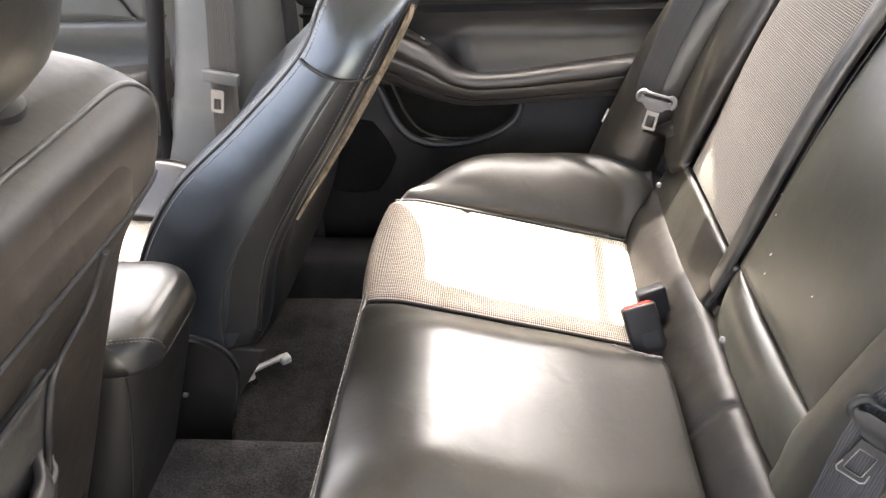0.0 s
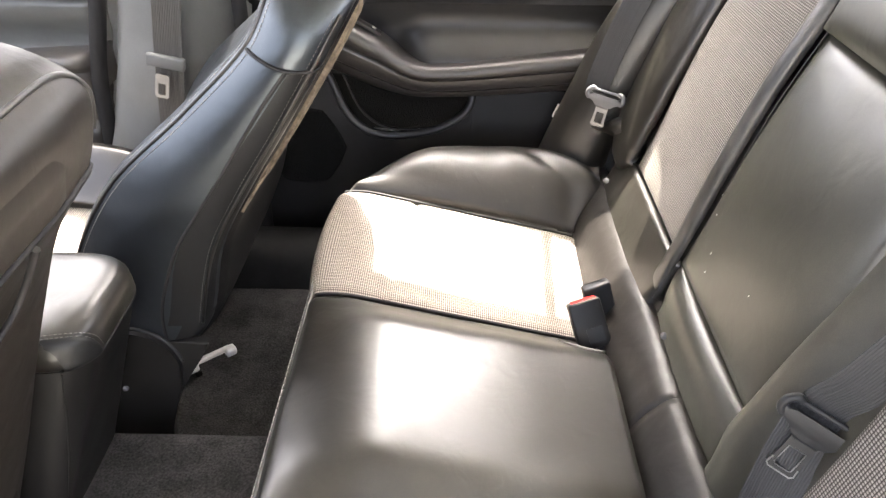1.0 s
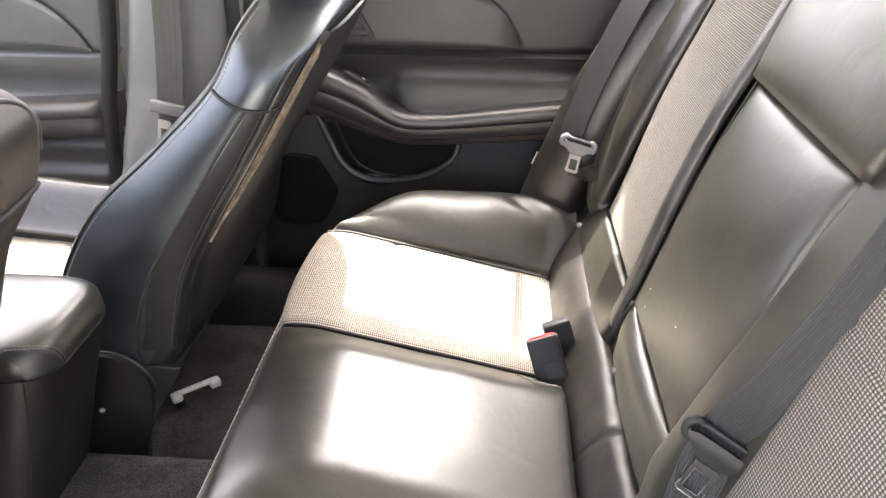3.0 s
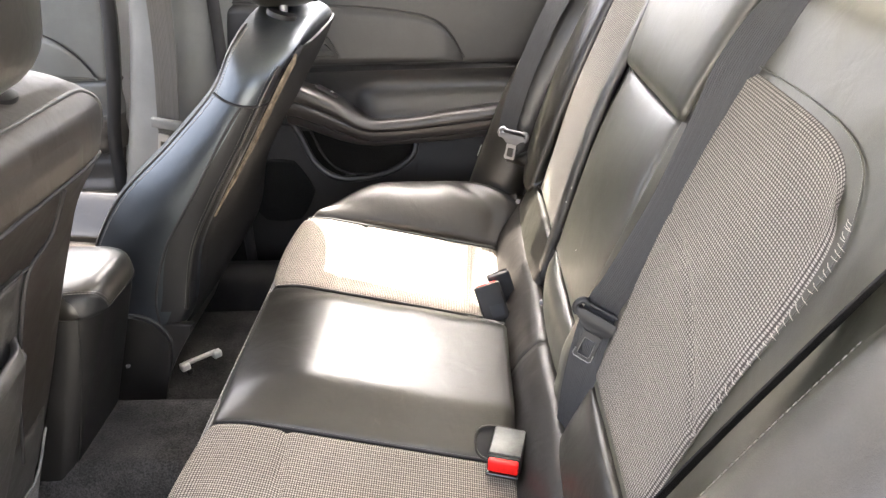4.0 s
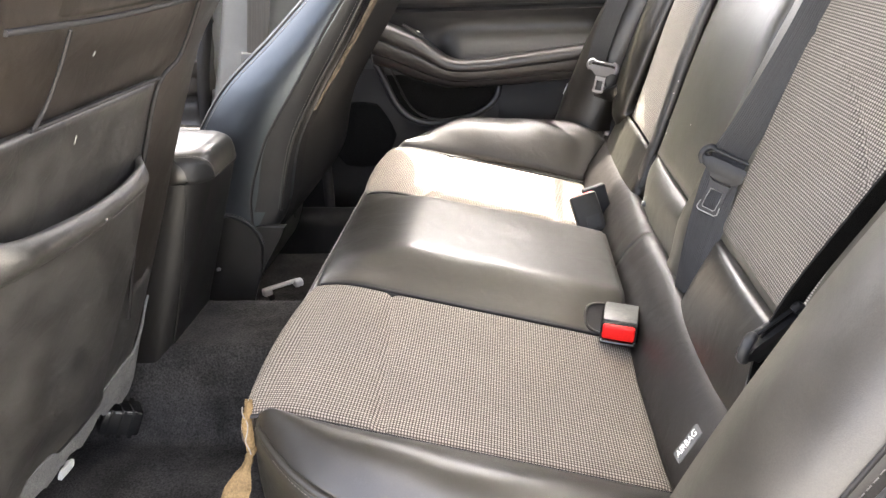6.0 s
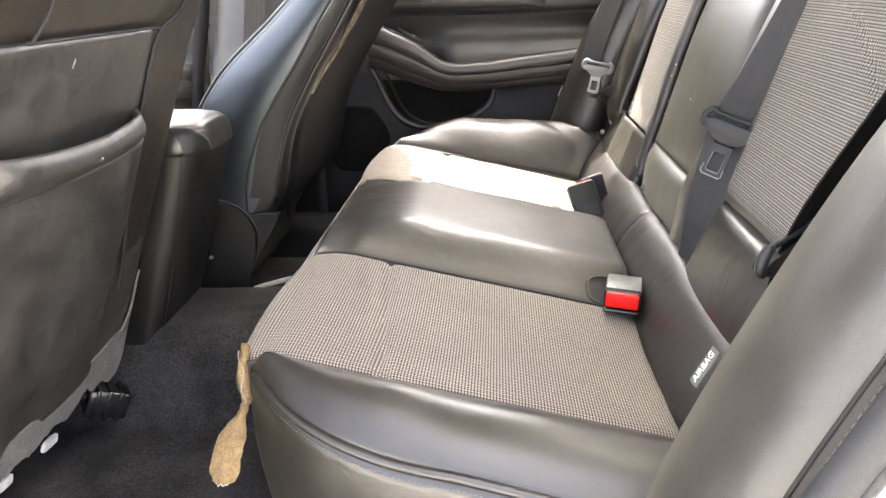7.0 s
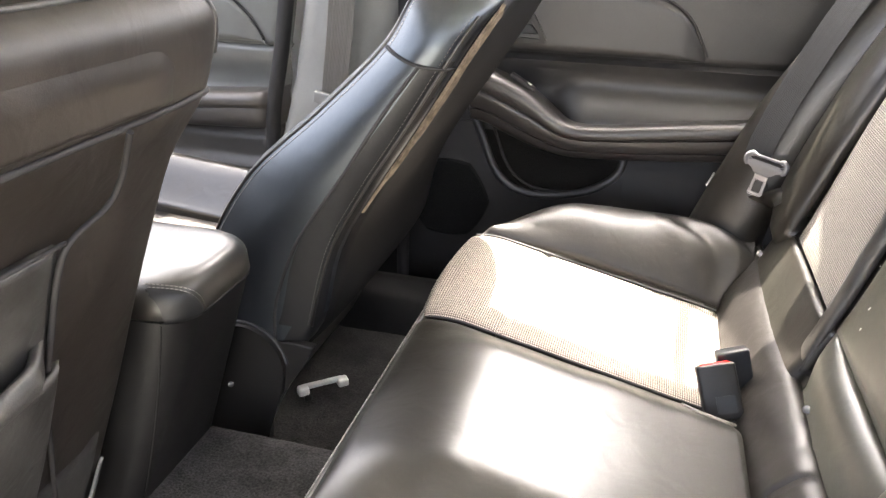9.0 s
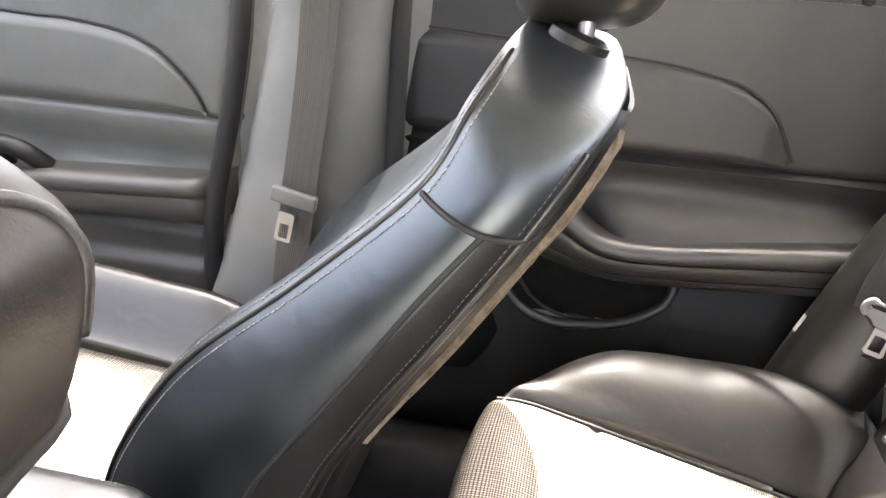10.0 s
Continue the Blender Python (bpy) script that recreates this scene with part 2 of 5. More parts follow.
RUST = material("rusty_steel", (0.11, 0.09, 0.07), 0.55, 0.4, 0.3, 0.003, 0.2, -0.4, 0.01)
# tan that stands for light on the passenger seat's rear edge
LIT_EDGE_TAN = material("lit_edge_tan", (0.175, 0.138, 0.100), 0.85, 0, 0.35, 0.003, 0.4, -0.6, 0.012, spec=0.15)
LETTER = material("white_print", (0.75, 0.74, 0.72), 0.7)
# speaker black, also the colour that stands for shade in the door pocket
SPEAKER_AND_SHADE = material("speaker_mesh_and_pocket_shade", (0.0035, 0.0035, 0.0035), 0.8, 0, 0.5, 0.003, 0.8, spec=0.15)
# ---------------------------------------------------------------- mesh helpers


def part(name, bm, mat, parent=None, label="", smooth=True):
    """Links a bmesh as one object, under a thing or a part when one is given."""
    bmesh.ops.recalc_face_normals(bm, faces=bm.faces)
    me = bpy.data.meshes.new(name)
    if smooth and not mat.name.endswith("leather"):
        for e in bm.edges:
            e.smooth = len(e.link_faces) != 2 or e.calc_face_angle(0.0) < 1.1
    bm.to_mesh(me)
    bm.free()
    if smooth:
        me.polygons.foreach_set("use_smooth", [True] * len(me.polygons))
    me.materials.append(mat)
    ob = new(name, me)
    ob.parent = parent
    if label:
        tagged(ob, label)
    return ob


def thing(name, label, category, group="", kind="", at=(0, 0, 0)):
    ob = new(name)
    ob.empty_display_size = 0.05
    return tagged(ob, label, category, group, kind)


def clamp(v, a=0.0, b=1.0):
    return max(a, min(b, v))


def sstep(a, b, v):
    t = clamp((v - a) / (b - a))
    return t * t * (3 - 2 * t)


def lerp(a, b, t):
    return a + (b - a) * t


def along(points, t):
    """A smooth curve through points, at t from 0 to 1."""
    n = len(points) - 1
    s = clamp(t) * n
    i = min(int(s), n - 1)
    f = s - i
    p = [Vector(points[clamp_i]) for clamp_i in (max(i - 1, 0), i, i + 1, min(i + 2, n))]
    return 0.5 * ((2 * p[1]) + (p[2] - p[0]) * f + (2 * p[0] - 5 * p[1] + 4 * p[2] - p[3]) * f * f + (3 * p[1] - p[0] - 3 * p[2] + p[3]) * f ** 3)


def curve(points, n):
    return [along(points, i / (n - 1)) for i in range(n)]


def sheet(f, nu, nv, thick=0.012, uv=None):
    """A closed padded panel: a grid of f(u, v) with a back layer and walls round the edge. uv gives cloth coordinates."""
    bm = bmesh.new()
    top = [[Vector(f(i / nu, j / nv)) for j in range(nv + 1)] for i in range(nu + 1)]
    nrm = [[None] * (nv + 1) for _ in range(nu + 1)]
    for i in range(nu + 1):
        for j in range(nv + 1):
            a = top[min(i + 1, nu)][j] - top[max(i - 1, 0)][j]
            b = top[i][min(j + 1, nv)] - top[i][max(j - 1, 0)]
            c = a.cross(b)
            nrm[i][j] = c.normalized() if c.length > 1e-12 else Vector((0, 0, 1))
    vt = [[bm.verts.new(p) for p in row] for row in top]
    vb = [[bm.verts.new(top[i][j] - nrm[i][j] * thick) for j in range(nv + 1)] for i in range(nu + 1)]
    lay = bm.loops.layers.uv.new("UVMap") if uv else None

    def quad(vs, ij=None):
        try:
            fc = bm.faces.new(vs)
        except ValueError:
            return
        if lay and ij:
            for lp, (i, j) in zip(fc.loops, ij):
                lp[lay].uv = uv(i / nu, j / nv)

    for i in range(nu):
        for j in range(nv):
            ij = [(i, j), (i + 1, j), (i + 1, j + 1), (i, j + 1)]
            quad([vt[a][b] for a, b in ij], ij)
            quad([vb[a][b] for a, b in reversed(ij)], list(reversed(ij)))
    for i in range(nu):
        quad([vt[i][0], vb[i][0], vb[i + 1][0], vt[i + 1][0]])
        quad([vt[i][nv], vt[i + 1][nv], vb[i + 1][nv], vb[i][nv]])
    for j in range(nv):
        quad([vt[0][j], vt[0][j + 1], vb[0][j + 1], vb[0][j]])
        quad([vt[nu][j], vb[nu][j], vb[nu][j + 1], vt[nu][j + 1]])
    return bm


def tube(pts, r, n=8, bm=None, flat=1.0):
    """A round cord along pts."""
    bm = bm or bmesh.new()
    pts = [Vector(p) for p in pts]
    rings = []
    side = None
    for i, p in enumerate(pts):
        d = (pts[min(i + 1, len(pts) - 1)] - pts[max(i - 1, 0)]).normalized()
        ref = side if side is not None else (Vector((0, 0, 1)) if abs(d.z) < 0.9 else Vector((1, 0, 0)))
        a = (ref - d * ref.dot(d)).normalized()
        side = a
        b = d.cross(a)
        rr = r(i / (len(pts) - 1)) if callable(r) else r
        rings.append([bm.verts.new(p + a * (math.cos(k * math.tau / n) * rr) + b * (math.sin(k * math.tau / n) * rr * flat)) for k in range(n)])
    for i in range(len(rings) - 1):
        for k in range(n):
            bm.faces.new((rings[i][k], rings[i][(k + 1) % n], rings[i + 1][(k + 1) % n], rings[i + 1][k]))
    bm.faces.new(rings[0][::-1])
    bm.faces.new(rings[-1])
    return bm


def stitches(pts, length=0.004, gap=0.002, r=0.0006):
    """A row of thread stitches along a dense curve."""
    bm = bmesh.new()
    acc, on, cur = 0.0, True, [Vector(pts[0])]
    for a, b in zip(pts[:-1], pts[1:]):
        a, b = Vector(a), Vector(b)
        seg, done = (b - a).length, 0.0
        if seg < 1e-9:
            continue
        while True:
            need = (length if on else gap) - acc
            if done + need > seg:
                acc += seg - done
                break
            done += need
            p = a.lerp(b, done / seg)
            if on:
                tube([cur[0], p], r, 5, bm)
            else:
                cur = [p]
            on, acc = not on, 0.0
    return bm


def rings_mesh(rings, cap=True):
    """A closed skin over a stack of rings of equal length."""
    bm = bmesh.new()
    vs = [[bm.verts.new(p) for p in ring] for ring in rings]
    n = len(vs[0])
    for a, b in zip(vs[:-1], vs[1:]):
        for k in range(n):
            bm.faces.new((a[k], a[(k + 1) % n], b[(k + 1) % n], b[k]))
    if cap:
        for ring, flip in ((vs[0], True), (vs[-1], False)):
            c = bm.verts.new(sum((v.co for v in ring), Vector()) / n)
            for k in range(n):
                e = (ring[k], ring[(k + 1) % n], c)
                bm.faces.new(e[::-1] if flip else e)
    return bm


def block(size, m=None, bevel=0.004, seg=2, bm=None):
    """A box with rounded edges."""
    bm = bm or bmesh.new()
    made = bmesh.ops.create_cube(bm, size=1.0, matrix=(m or Matrix()) @ Matrix.Diagonal((*size, 1)))
    if bevel:
        edges = list({e for v in made["verts"] for e in v.link_edges})
        bmesh.ops.bevel(bm, geom=edges, offset=bevel, segments=seg, profile=0.5, affect="EDGES")
    return bm


def prism(outline, depth, m=None, bevel=0.0, bm=None, holes=()):
    """A plate with the given outline in its own x and y, of that depth along z; a hole is one inner outline."""
    bm = bm or bmesh.new()
    m = m or Matrix()
    if holes:
        inner = holes[0]
        n = len(outline)
        lo = [[bm.verts.new(m @ Vector((x, y, z))) for x, y in o] for o in (outline, inner) for z in (0, depth)]
        for k in range(n):
            j = (k + 1) % n
            bm.faces.new((lo[0][k], lo[0][j], lo[1][j], lo[1][k]))
            bm.faces.new((lo[2][j], lo[2][k], lo[3][k], lo[3][j]))
            bm.faces.new((lo[1][k], lo[1][j], lo[3][j], lo[3][k]))
            bm.faces.new((lo[0][j], lo[0][k], lo[2][k], lo[2][j]))
        return bm
    a = [bm.verts.new(m @ Vector((x, y, 0))) for x, y in outline]
    b = [bm.verts.new(m @ Vector((x, y, depth))) for x, y in outline]
    bm.faces.new(a[::-1])
    top = bm.faces.new(b)
    for k in range(len(a)):
        j = (k + 1) % len(a)
        bm.faces.new((a[k], a[j], b[j], b[k]))
    if bevel:
        bmesh.ops.bevel(bm, geom=list(top.edges), offset=bevel, segments=2, profile=0.5, affect="EDGES")
    return bm


def round_rect(w, h, r, n=5):
    """The outline of a rectangle with rounded corners, about its centre."""
    out = []
    for cx, cy, a0 in ((w / 2 - r, h / 2 - r, 0), (-w / 2 + r, h / 2 - r, 90), (-w / 2 + r, -h / 2 + r, 180), (w / 2 - r, -h / 2 + r, 270)):
        for k in range(n):
            a = radians(a0 + 90 * k / (n - 1))
            out.append((cx + r * math.cos(a), cy + r * math.sin(a)))
    return out


def frame_at(origin, xdir, ydir):
    """A pose whose x and y follow the two given directions."""
    x = Vector(xdir).normalized()
    z = x.cross(Vector(ydir)).normalized()
    y = z.cross(x)
    m = Matrix((x, y, z)).transposed().to_4x4()
    m.translation = origin
    return m

# ---------------------------------------------------------------- car shell
YC = 0.02  # the car's middle line


def inside(z, x, pts):
    """The height of a polyline (x, z) at x, or None outside it."""
    for (x0, z0), (x1, z1) in zip(pts[:-1], pts[1:]):
        if x0 <= x <= x1:
            return lerp(z0, z1, (x - x0) / (x1 - x0))
    return None


def build_shell():
    def flat(name, p, q, r, t, mat, label, cat, thick=0.02, n=1):
        ob = part(name, sheet(lambda u, v: Vector(p).lerp(Vector(q), u).lerp(Vector(r).lerp(Vector(t), u), v), n, n, thick), mat, None, label, smooth=False)
        return tagged(ob, "", cat, "", "structure")

    # ground outside
    bm = bmesh.new()
    bmesh.ops.create_grid(bm, x_segments=40, y_segments=40, size=60)
    for v in bm.verts:
        v.co.z = -0.33
    tagged(part("ground", bm, GROUND, None, "pale sunlit concrete ground under the parked car", smooth=False), "", "ground", "", "structure")

    # carpet with the middle tunnel
    def floor(u, v):
        x, y = lerp(-1.5, 0.45, u), lerp(-0.74, 0.78, v)
        d = abs(y - YC)
        z = 0.142 * (1 - sstep(0.078, 0.135, abs(y + 0.004))) + 0.03 * sstep(0.62, 0.74, d)
        z += 0.004 * noise.noise(Vector((x * 7, y * 7, 0))) + 0.0012 * noise.noise(Vector((x * 60, y * 60, 3)))
        return (x, y, z)

    tagged(part("floor", sheet(floor, 120, 150, 0.02), CARPET, None, "worn black carpet over the floor and centre tunnel"), "", "carpet", "", "structure")
    # roof, pillars and sills
    def roof(u, v):
        x, y = lerp(-0.75, 0.70, u), lerp(-0.66, 0.70, v)
        d = (y - YC) / 0.68
        return (x, y, 1.21 - 0.07 * d ** 4 - 0.05 * (2 * u - 1) ** 2)

    tagged(part("ceiling", sheet(lambda u, v: roof(u, 1 - v), 20, 20, 0.04), HEADLINER, None, "light grey cloth headliner"), "", "ceiling", "", "structure")
    for name, s in (("roof_rail_far", 1), ("roof_rail_near", -1)):
        y = YC + s * 0.63
        pts = curve([(-1.1, y + s * 0.06, 0.90), (-0.7, y + s * 0.01, 1.10), (-0.1, y, 1.135), (0.35, y, 1.10), (0.72, y + s * 0.02, 0.90)], 24)
        tagged(part(name, tube(pts, 0.045, 10), HEADLINER, None, "grey cloth covered roof rail"), "", "roof rail", "", "structure")
    # unseen front side and sill, added to keep daylight out of the footwells
    tagged(part("wall_near", block((1.05, 0.05, 0.95), pose(-1.02, -0.815, 0.31), 0.02), PLASTIC, None, "unseen black front side of the car, added to block daylight"), "", "car body", "", "structure")
    tagged(part("sill_near", block((1.5, 0.06, 0.16), pose(-0.10, -0.775, -0.06), 0.02), PLASTIC, None, "unseen black door sill, added to block daylight"), "", "sill", "", "structure")
    tagged(part("wall_far", block((2.3, 0.04, 0.95), pose(-0.35, YC + 0.845, 0.31), 0.01), PAINT, None, "silver painted body side below the windows"), "", "car body", "", "structure")
    # far B pillar upper and near B pillar
    for s, nm in ((1, "pillar_far"), (-1, "pillar_near")):
        def pillar(u, v):
            z = lerp(0.02, 1.12, v)
            x0 = inside(z, z, [(0.0, -0.80), (0.12, -0.74), (0.222, -0.650), (0.31, -0.61), (0.43, -0.574), (0.568, -0.545), (0.731, -0.508), (1.2, -0.44)])
            x1 = -0.325 + 0.05 * sstep(0.3, 0.8, z)
            y = 0.735 - 0.045 * math.sin(math.pi * clamp(u * 0.9)) ** 0.7 - 0.10 * sstep(0.65, 1.25, z) + 0.006 * sstep(0.466, 0.470, z)
            y += 0.05 * sstep(0.55, 1.0, u) + 0.02 * sstep(0.10, 0.0, u)
            return (lerp(x0, x1, u), YC + s * (y - YC), z)
        f = pillar if s > 0 else (lambda u, v: pillar(1 - u, v))
        tagged(part(nm, sheet(f, 14, 60, 0.03), GREY_PLASTIC, None, "grey plastic pillar trim between the doors"), "", "pillar", "", "structure")
    # parcel shelf, C pillars, bulkheads
    tagged(part("shelf", sheet(lambda u, v: (lerp(0.585, 1.0, v), lerp(0.72, -0.68, u), 0.825 + 0.01 * v), 4, 4, 0.02), HEADLINER, None, "grey cloth parcel shelf behind the rear seat"), "", "parcel shelf", "", "structure")
    tagged(part("wall_rear", block((0.03, 1.44, 0.8), pose(0.70, YC, 0.41), 0.01), CARPET, None, "black carpeted panel behind the backrest"), "", "bulkhead", "", "structure")
    for s, nm in ((1, "pillar_rear_far"), (-1, "pillar_rear_near")):
        f = lambda u, v: (lerp(lerp(0.445 if s > 0 else 0.52, 0.62, u), lerp(0.435 if s > 0 else 0.54, 0.60, u), v), YC + s * lerp(0.755, 0.62, v), lerp(0.80, 1.16, v))
        tagged(part(nm, sheet(f if s > 0 else (lambda u, v: f(1 - u, v)), 4, 4, 0.04), HEADLINER, None, "grey rear roof pillar trim"), "", "pillar", "", "structure")
    tagged(part("dashboard", block((0.35, 1.4, 0.75), pose(-1.45, YC, 0.40), 0.06, 4), PLASTIC, None, "black plastic dashboard"), "", "dashboard", "", "structure")


build_shell()

# ---------------------------------------------------------------- rear bench


def zb(x, d):
    """The height of the bench cushion, d from its middle."""
    d = abs(d)
    z = 0.281 - 0.225 * x
    if x < -0.05:
        z -= 0.016 * ((-0.05 - x) / 0.07) ** 2
    hump = 0.034 * (1 - sstep(0.10, 0.19, d)) * sstep(-0.13, 0.02, x)
    dish = -0.008 * math.sin(math.pi * clamp((d - 0.19) / 0.295)) * sstep(-0.1, 0.05, x)
    return z + hump + dish


def pinch(t, w=0.04, depth=0.006):
    """How far a padded panel dips towards its seams, t from 0 to 1 across it."""
    e = min(t, 1 - t)
    return -depth * (1 - clamp(e / w)) ** 2


def rumple(x, y, amp=0.0015, f=9.0):
    return amp * noise.noise(Vector((x * f, y * f, 1.7))) + 0.4 * amp * noise.noise(Vector((x * f * 2.7, y * f * 2.7, 5.1)))


FRONT_D = [(-0.118, 0.0), (-0.118, 0.2), (-0.116, 0.40), (-0.112, 0.465), (-0.088, 0.505), (-0.045, 0.545), (0.02, 0.578), (0.10, 0.60), (0.20, 0.615), (0.30, 0.62)]


def outline(s, side=-1):
    """The front and side edge of the cushion in plan, from the middle (0) to the rear end of the side (1)."""
    p = along([(x, d, 0) for x, d in FRONT_D], s)
    z = lerp(0.286, 0.250, sstep(0.30, 0.75, s)) - 0.03 * sstep(0.75, 1.0, s)
    if side > 0:
        return p.x, p.y + 0.07 * sstep(0.465, 0.60, p.y), z + 0.012 * sstep(0.5, 0.8, s)
    return p.x, p.y, z


def build_cushion():
    bench = thing("rear_seat_cushion", "black leather rear bench cushion with grey cloth, torn front corner", "car seat")

    def centre(u, v):
        x, d = lerp(-0.118, 0.305, u), lerp(0.185, -0.19, v)
        return (x, YC + d, zb(x, d) + pinch(v, 0.05, 0.006) + pinch(u, 0.03, 0.004) + rumple(x, d, 0.002, 6))

    part("centre_panel", sheet(lambda u, v: centre(u, 1 - v), 48, 40, 0.03), LEATHER, bench, "glossy black leather centre panel")
    for s in (1, -1):
        # cloth insert that rolls over the front edge
        def insert(u, v):
            d = lerp(0.192, 0.482, v)
            bow = 0.014 * math.sin(math.pi * v) ** 0.7
            if u < 0.22:
                q = along([(-0.106, 0, 0.245), (-0.119 - bow, 0, 0.256), (-0.121 - bow, 0, 0.272), (-0.112 - bow * 0.8, 0, 0.2915), (-0.09, 0, zb(-0.09, d))], u / 0.22)
                x, z = q.x, q.z
            else:
                x = lerp(-0.09, 0.303, (u - 0.22) / 0.78)
                z = zb(x, d)
            crease = 0.0055 * math.exp(-((x + 0.012 - 0.03 * v) / 0.005) ** 2)
            return (x, YC + s * d, z + pinch(v, 0.04, 0.005) * sstep(0.0, 0.3, u) + pinch((1 + u) / 2, 0.012, 0.004) - crease)
        f = insert if s > 0 else (lambda u, v: insert(u, 1 - v))
        part("cloth_insert", sheet(f, 80, 44, 0.02, uv=lambda u, v: (u * 0.50, v * 0.29)), CLOTH, bench, "ribbed grey cloth insert")

        def bolster(u, v):
            sx = lerp(0.372, 1.0, u)
            ox, od, oz = outline(sx, s)
            ix, di = lerp(-0.113, 0.303, u), lerp(0.466, 0.486, sstep(0, 0.06, u))
            p = Vector((lerp(ix, ox, v), lerp(di, od, v), lerp(zb(ix, di) - 0.004, oz, v)))
            high = (0.020 + 0.060 * sstep(0.05, 0.5, u) - 0.02 * sstep(0.75, 1, u)) if s > 0 else (0.022 + 0.014 * sstep(0.1, 0.5, u))
            p.z += high * math.sin(math.pi * clamp(v ** (1.15 if s < 0 else 0.9) * 0.94 + 0.02)) ** 0.85 * sstep(0, 0.10, u)
            p.z += rumple(p.x, p.y * 0.5, 0.003 if s < 0 else 0.0, 5) * math.sin(math.pi * v)
            if s > 0:      # creases in the leather towards the backrest
                p.x += 0.050 * sstep(0.70, 1.0, u) * sstep(0.0, 0.30, v)
                p.z += 0.022 * sstep(0.65, 0.95, u) * sstep(0.05, 0.35, v)
                fold = 0.0
                for at, deep, wide in ((0.98, 0.0034, 0.024), (1.04, -0.0026, 0.030), (0.90, -0.0014, 0.028), (1.11, 0.0036, 0.026)):
                    fold += deep * math.exp(-((u - at + 0.32 * v) / wide) ** 2)
                p.z -= 2.2 * fold * sstep(0.02, 0.15, v) * sstep(0.72, 0.35, v)
            return (p.x, YC + s * p.y, p.z)
        g = bolster if s > 0 else (lambda u, v: bolster(u, 1 - v))
        part("side_bolster", sheet(g, 110, 30, 0.005), LEATHER_WORN if s > 0 else LEATHER, bench, "black leather cushion bolster")

        def fascia(u, v):
            ox, od, oz = outline(u, s)
            nx, nd = (-1, 0) if u < 0.3 else (-1 + sstep(0.3, 0.8, u), sstep(0.3, 0.8, u))
            bulge = 0.010 * math.sin(math.pi * v) - 0.05 * v * v
            return (ox + nx * bulge, YC + s * (od + nd * bulge), lerp(oz + 0.001, 0.01, v))
        h = fascia if s > 0 else (lambda u, v: fascia(u, 1 - v))
        part("front_fascia", sheet(h, 50, 14, 0.02), LEATHER, bench, "black leather cushion front")
        pts = [(ox, YC + s * od, oz) for ox, od, oz in (outline(k / 120, s) for k in range(121))]
        for lo, hi in ((0, 27), (49, 121)):
            run = pts[lo:hi]
            part("piping", tube(run if lo == 0 else [(a, b, c + 0.003) for a, b, c in run], 0.0032 if lo == 0 else 0.0046, 8), LEATHER, bench)
            if lo == 0:
                part("stitching", stitches([(a - 0.003, b, c + 0.002) for a, b, c in run], 0.010, 0.001, 0.0006), THREAD_MID, bench, "pale edge stitching")
            else:
                part("stitching", stitches([(a - 0.001, b + s * 0.001, c - 0.008) for a, b, c in run[8:]], 0.0026, 0.0020, 0.0003), THREAD_DULL, bench, "grey stitching")

        # seams beside the cloth
        for d, dz in ((0.1885, -0.0035), (0.4845, -0.0030)):
            part("seam", tube([(x, YC + s * d, zb(x, d) + dz) for x in (lerp(-0.108, 0.300, k / 40) for k in range(41))], 0.0024, 6), SEAM, bench)

        # band between cushion and backrest
        def band(u, v):
            y = lerp(0.0, 0.615 if s < 0 else 0.66, u)
            q = along([(0.300, 0, 0.205), (0.311, 0, 0.232), (0.330, 0, 0.263), (0.350, 0, 0.283), (0.366, 0, 0.285), (0.378, 0, 0.268)], v)
            up = 0.008 * (1 - sstep(0.08, 0.26, y)) * (1 - v)
            return (q.x + rumple(y, v, 0.002), YC + s * y, q.z + up - 0.004 * math.exp(-((y - 0.055) / 0.006) ** 2))
        part("rear_band", sheet(band if s < 0 else (lambda u, v: band(u, 1 - v)), 50, 14, 0.02), LEATHER_WORN, bench, "black leather band below the backrest")
    return bench


build_cushion()
BN = Vector((-0.927, 0, 0.375))


def bp(y, z, off=0.0):
    """A point on the backrest plane, off out of it."""
    return Vector((0.362 + 0.405 * (z - 0.31), y, z)) + BN * off


def back_panel(parent, name, mat, y0, y1, z0, z1, off, puff=0.012, label="", nu=24, nv=30, uv=False, shape=None, thick=0.03, sink=0.0, ex=0.4, tuck=0.0):
    def f(u, v):
        y, z = lerp(y0, y1, u), lerp(z0, z1, v)
        if shape:
            y, z = shape(y, z, u, v)
        w = (16 * u * (1 - u) * v * (1 - v)) ** ex
        return bp(y, z, off + puff * (w - 1) + rumple(y, z, 0.0012, 8) - sink * sstep(0.62, 0.33, z) - tuck * sstep(0.35, 0.285, z))
    w, h = abs(y1 - y0), abs(z1 - z0) * 1.08
    g = (lambda u, v: f(1 - u, v)) if y1 > y0 else f
    part(name, sheet(g, nu, nv, thick, uv=(lambda u, v: (u * w, v * h)) if uv else None), mat, parent, label)


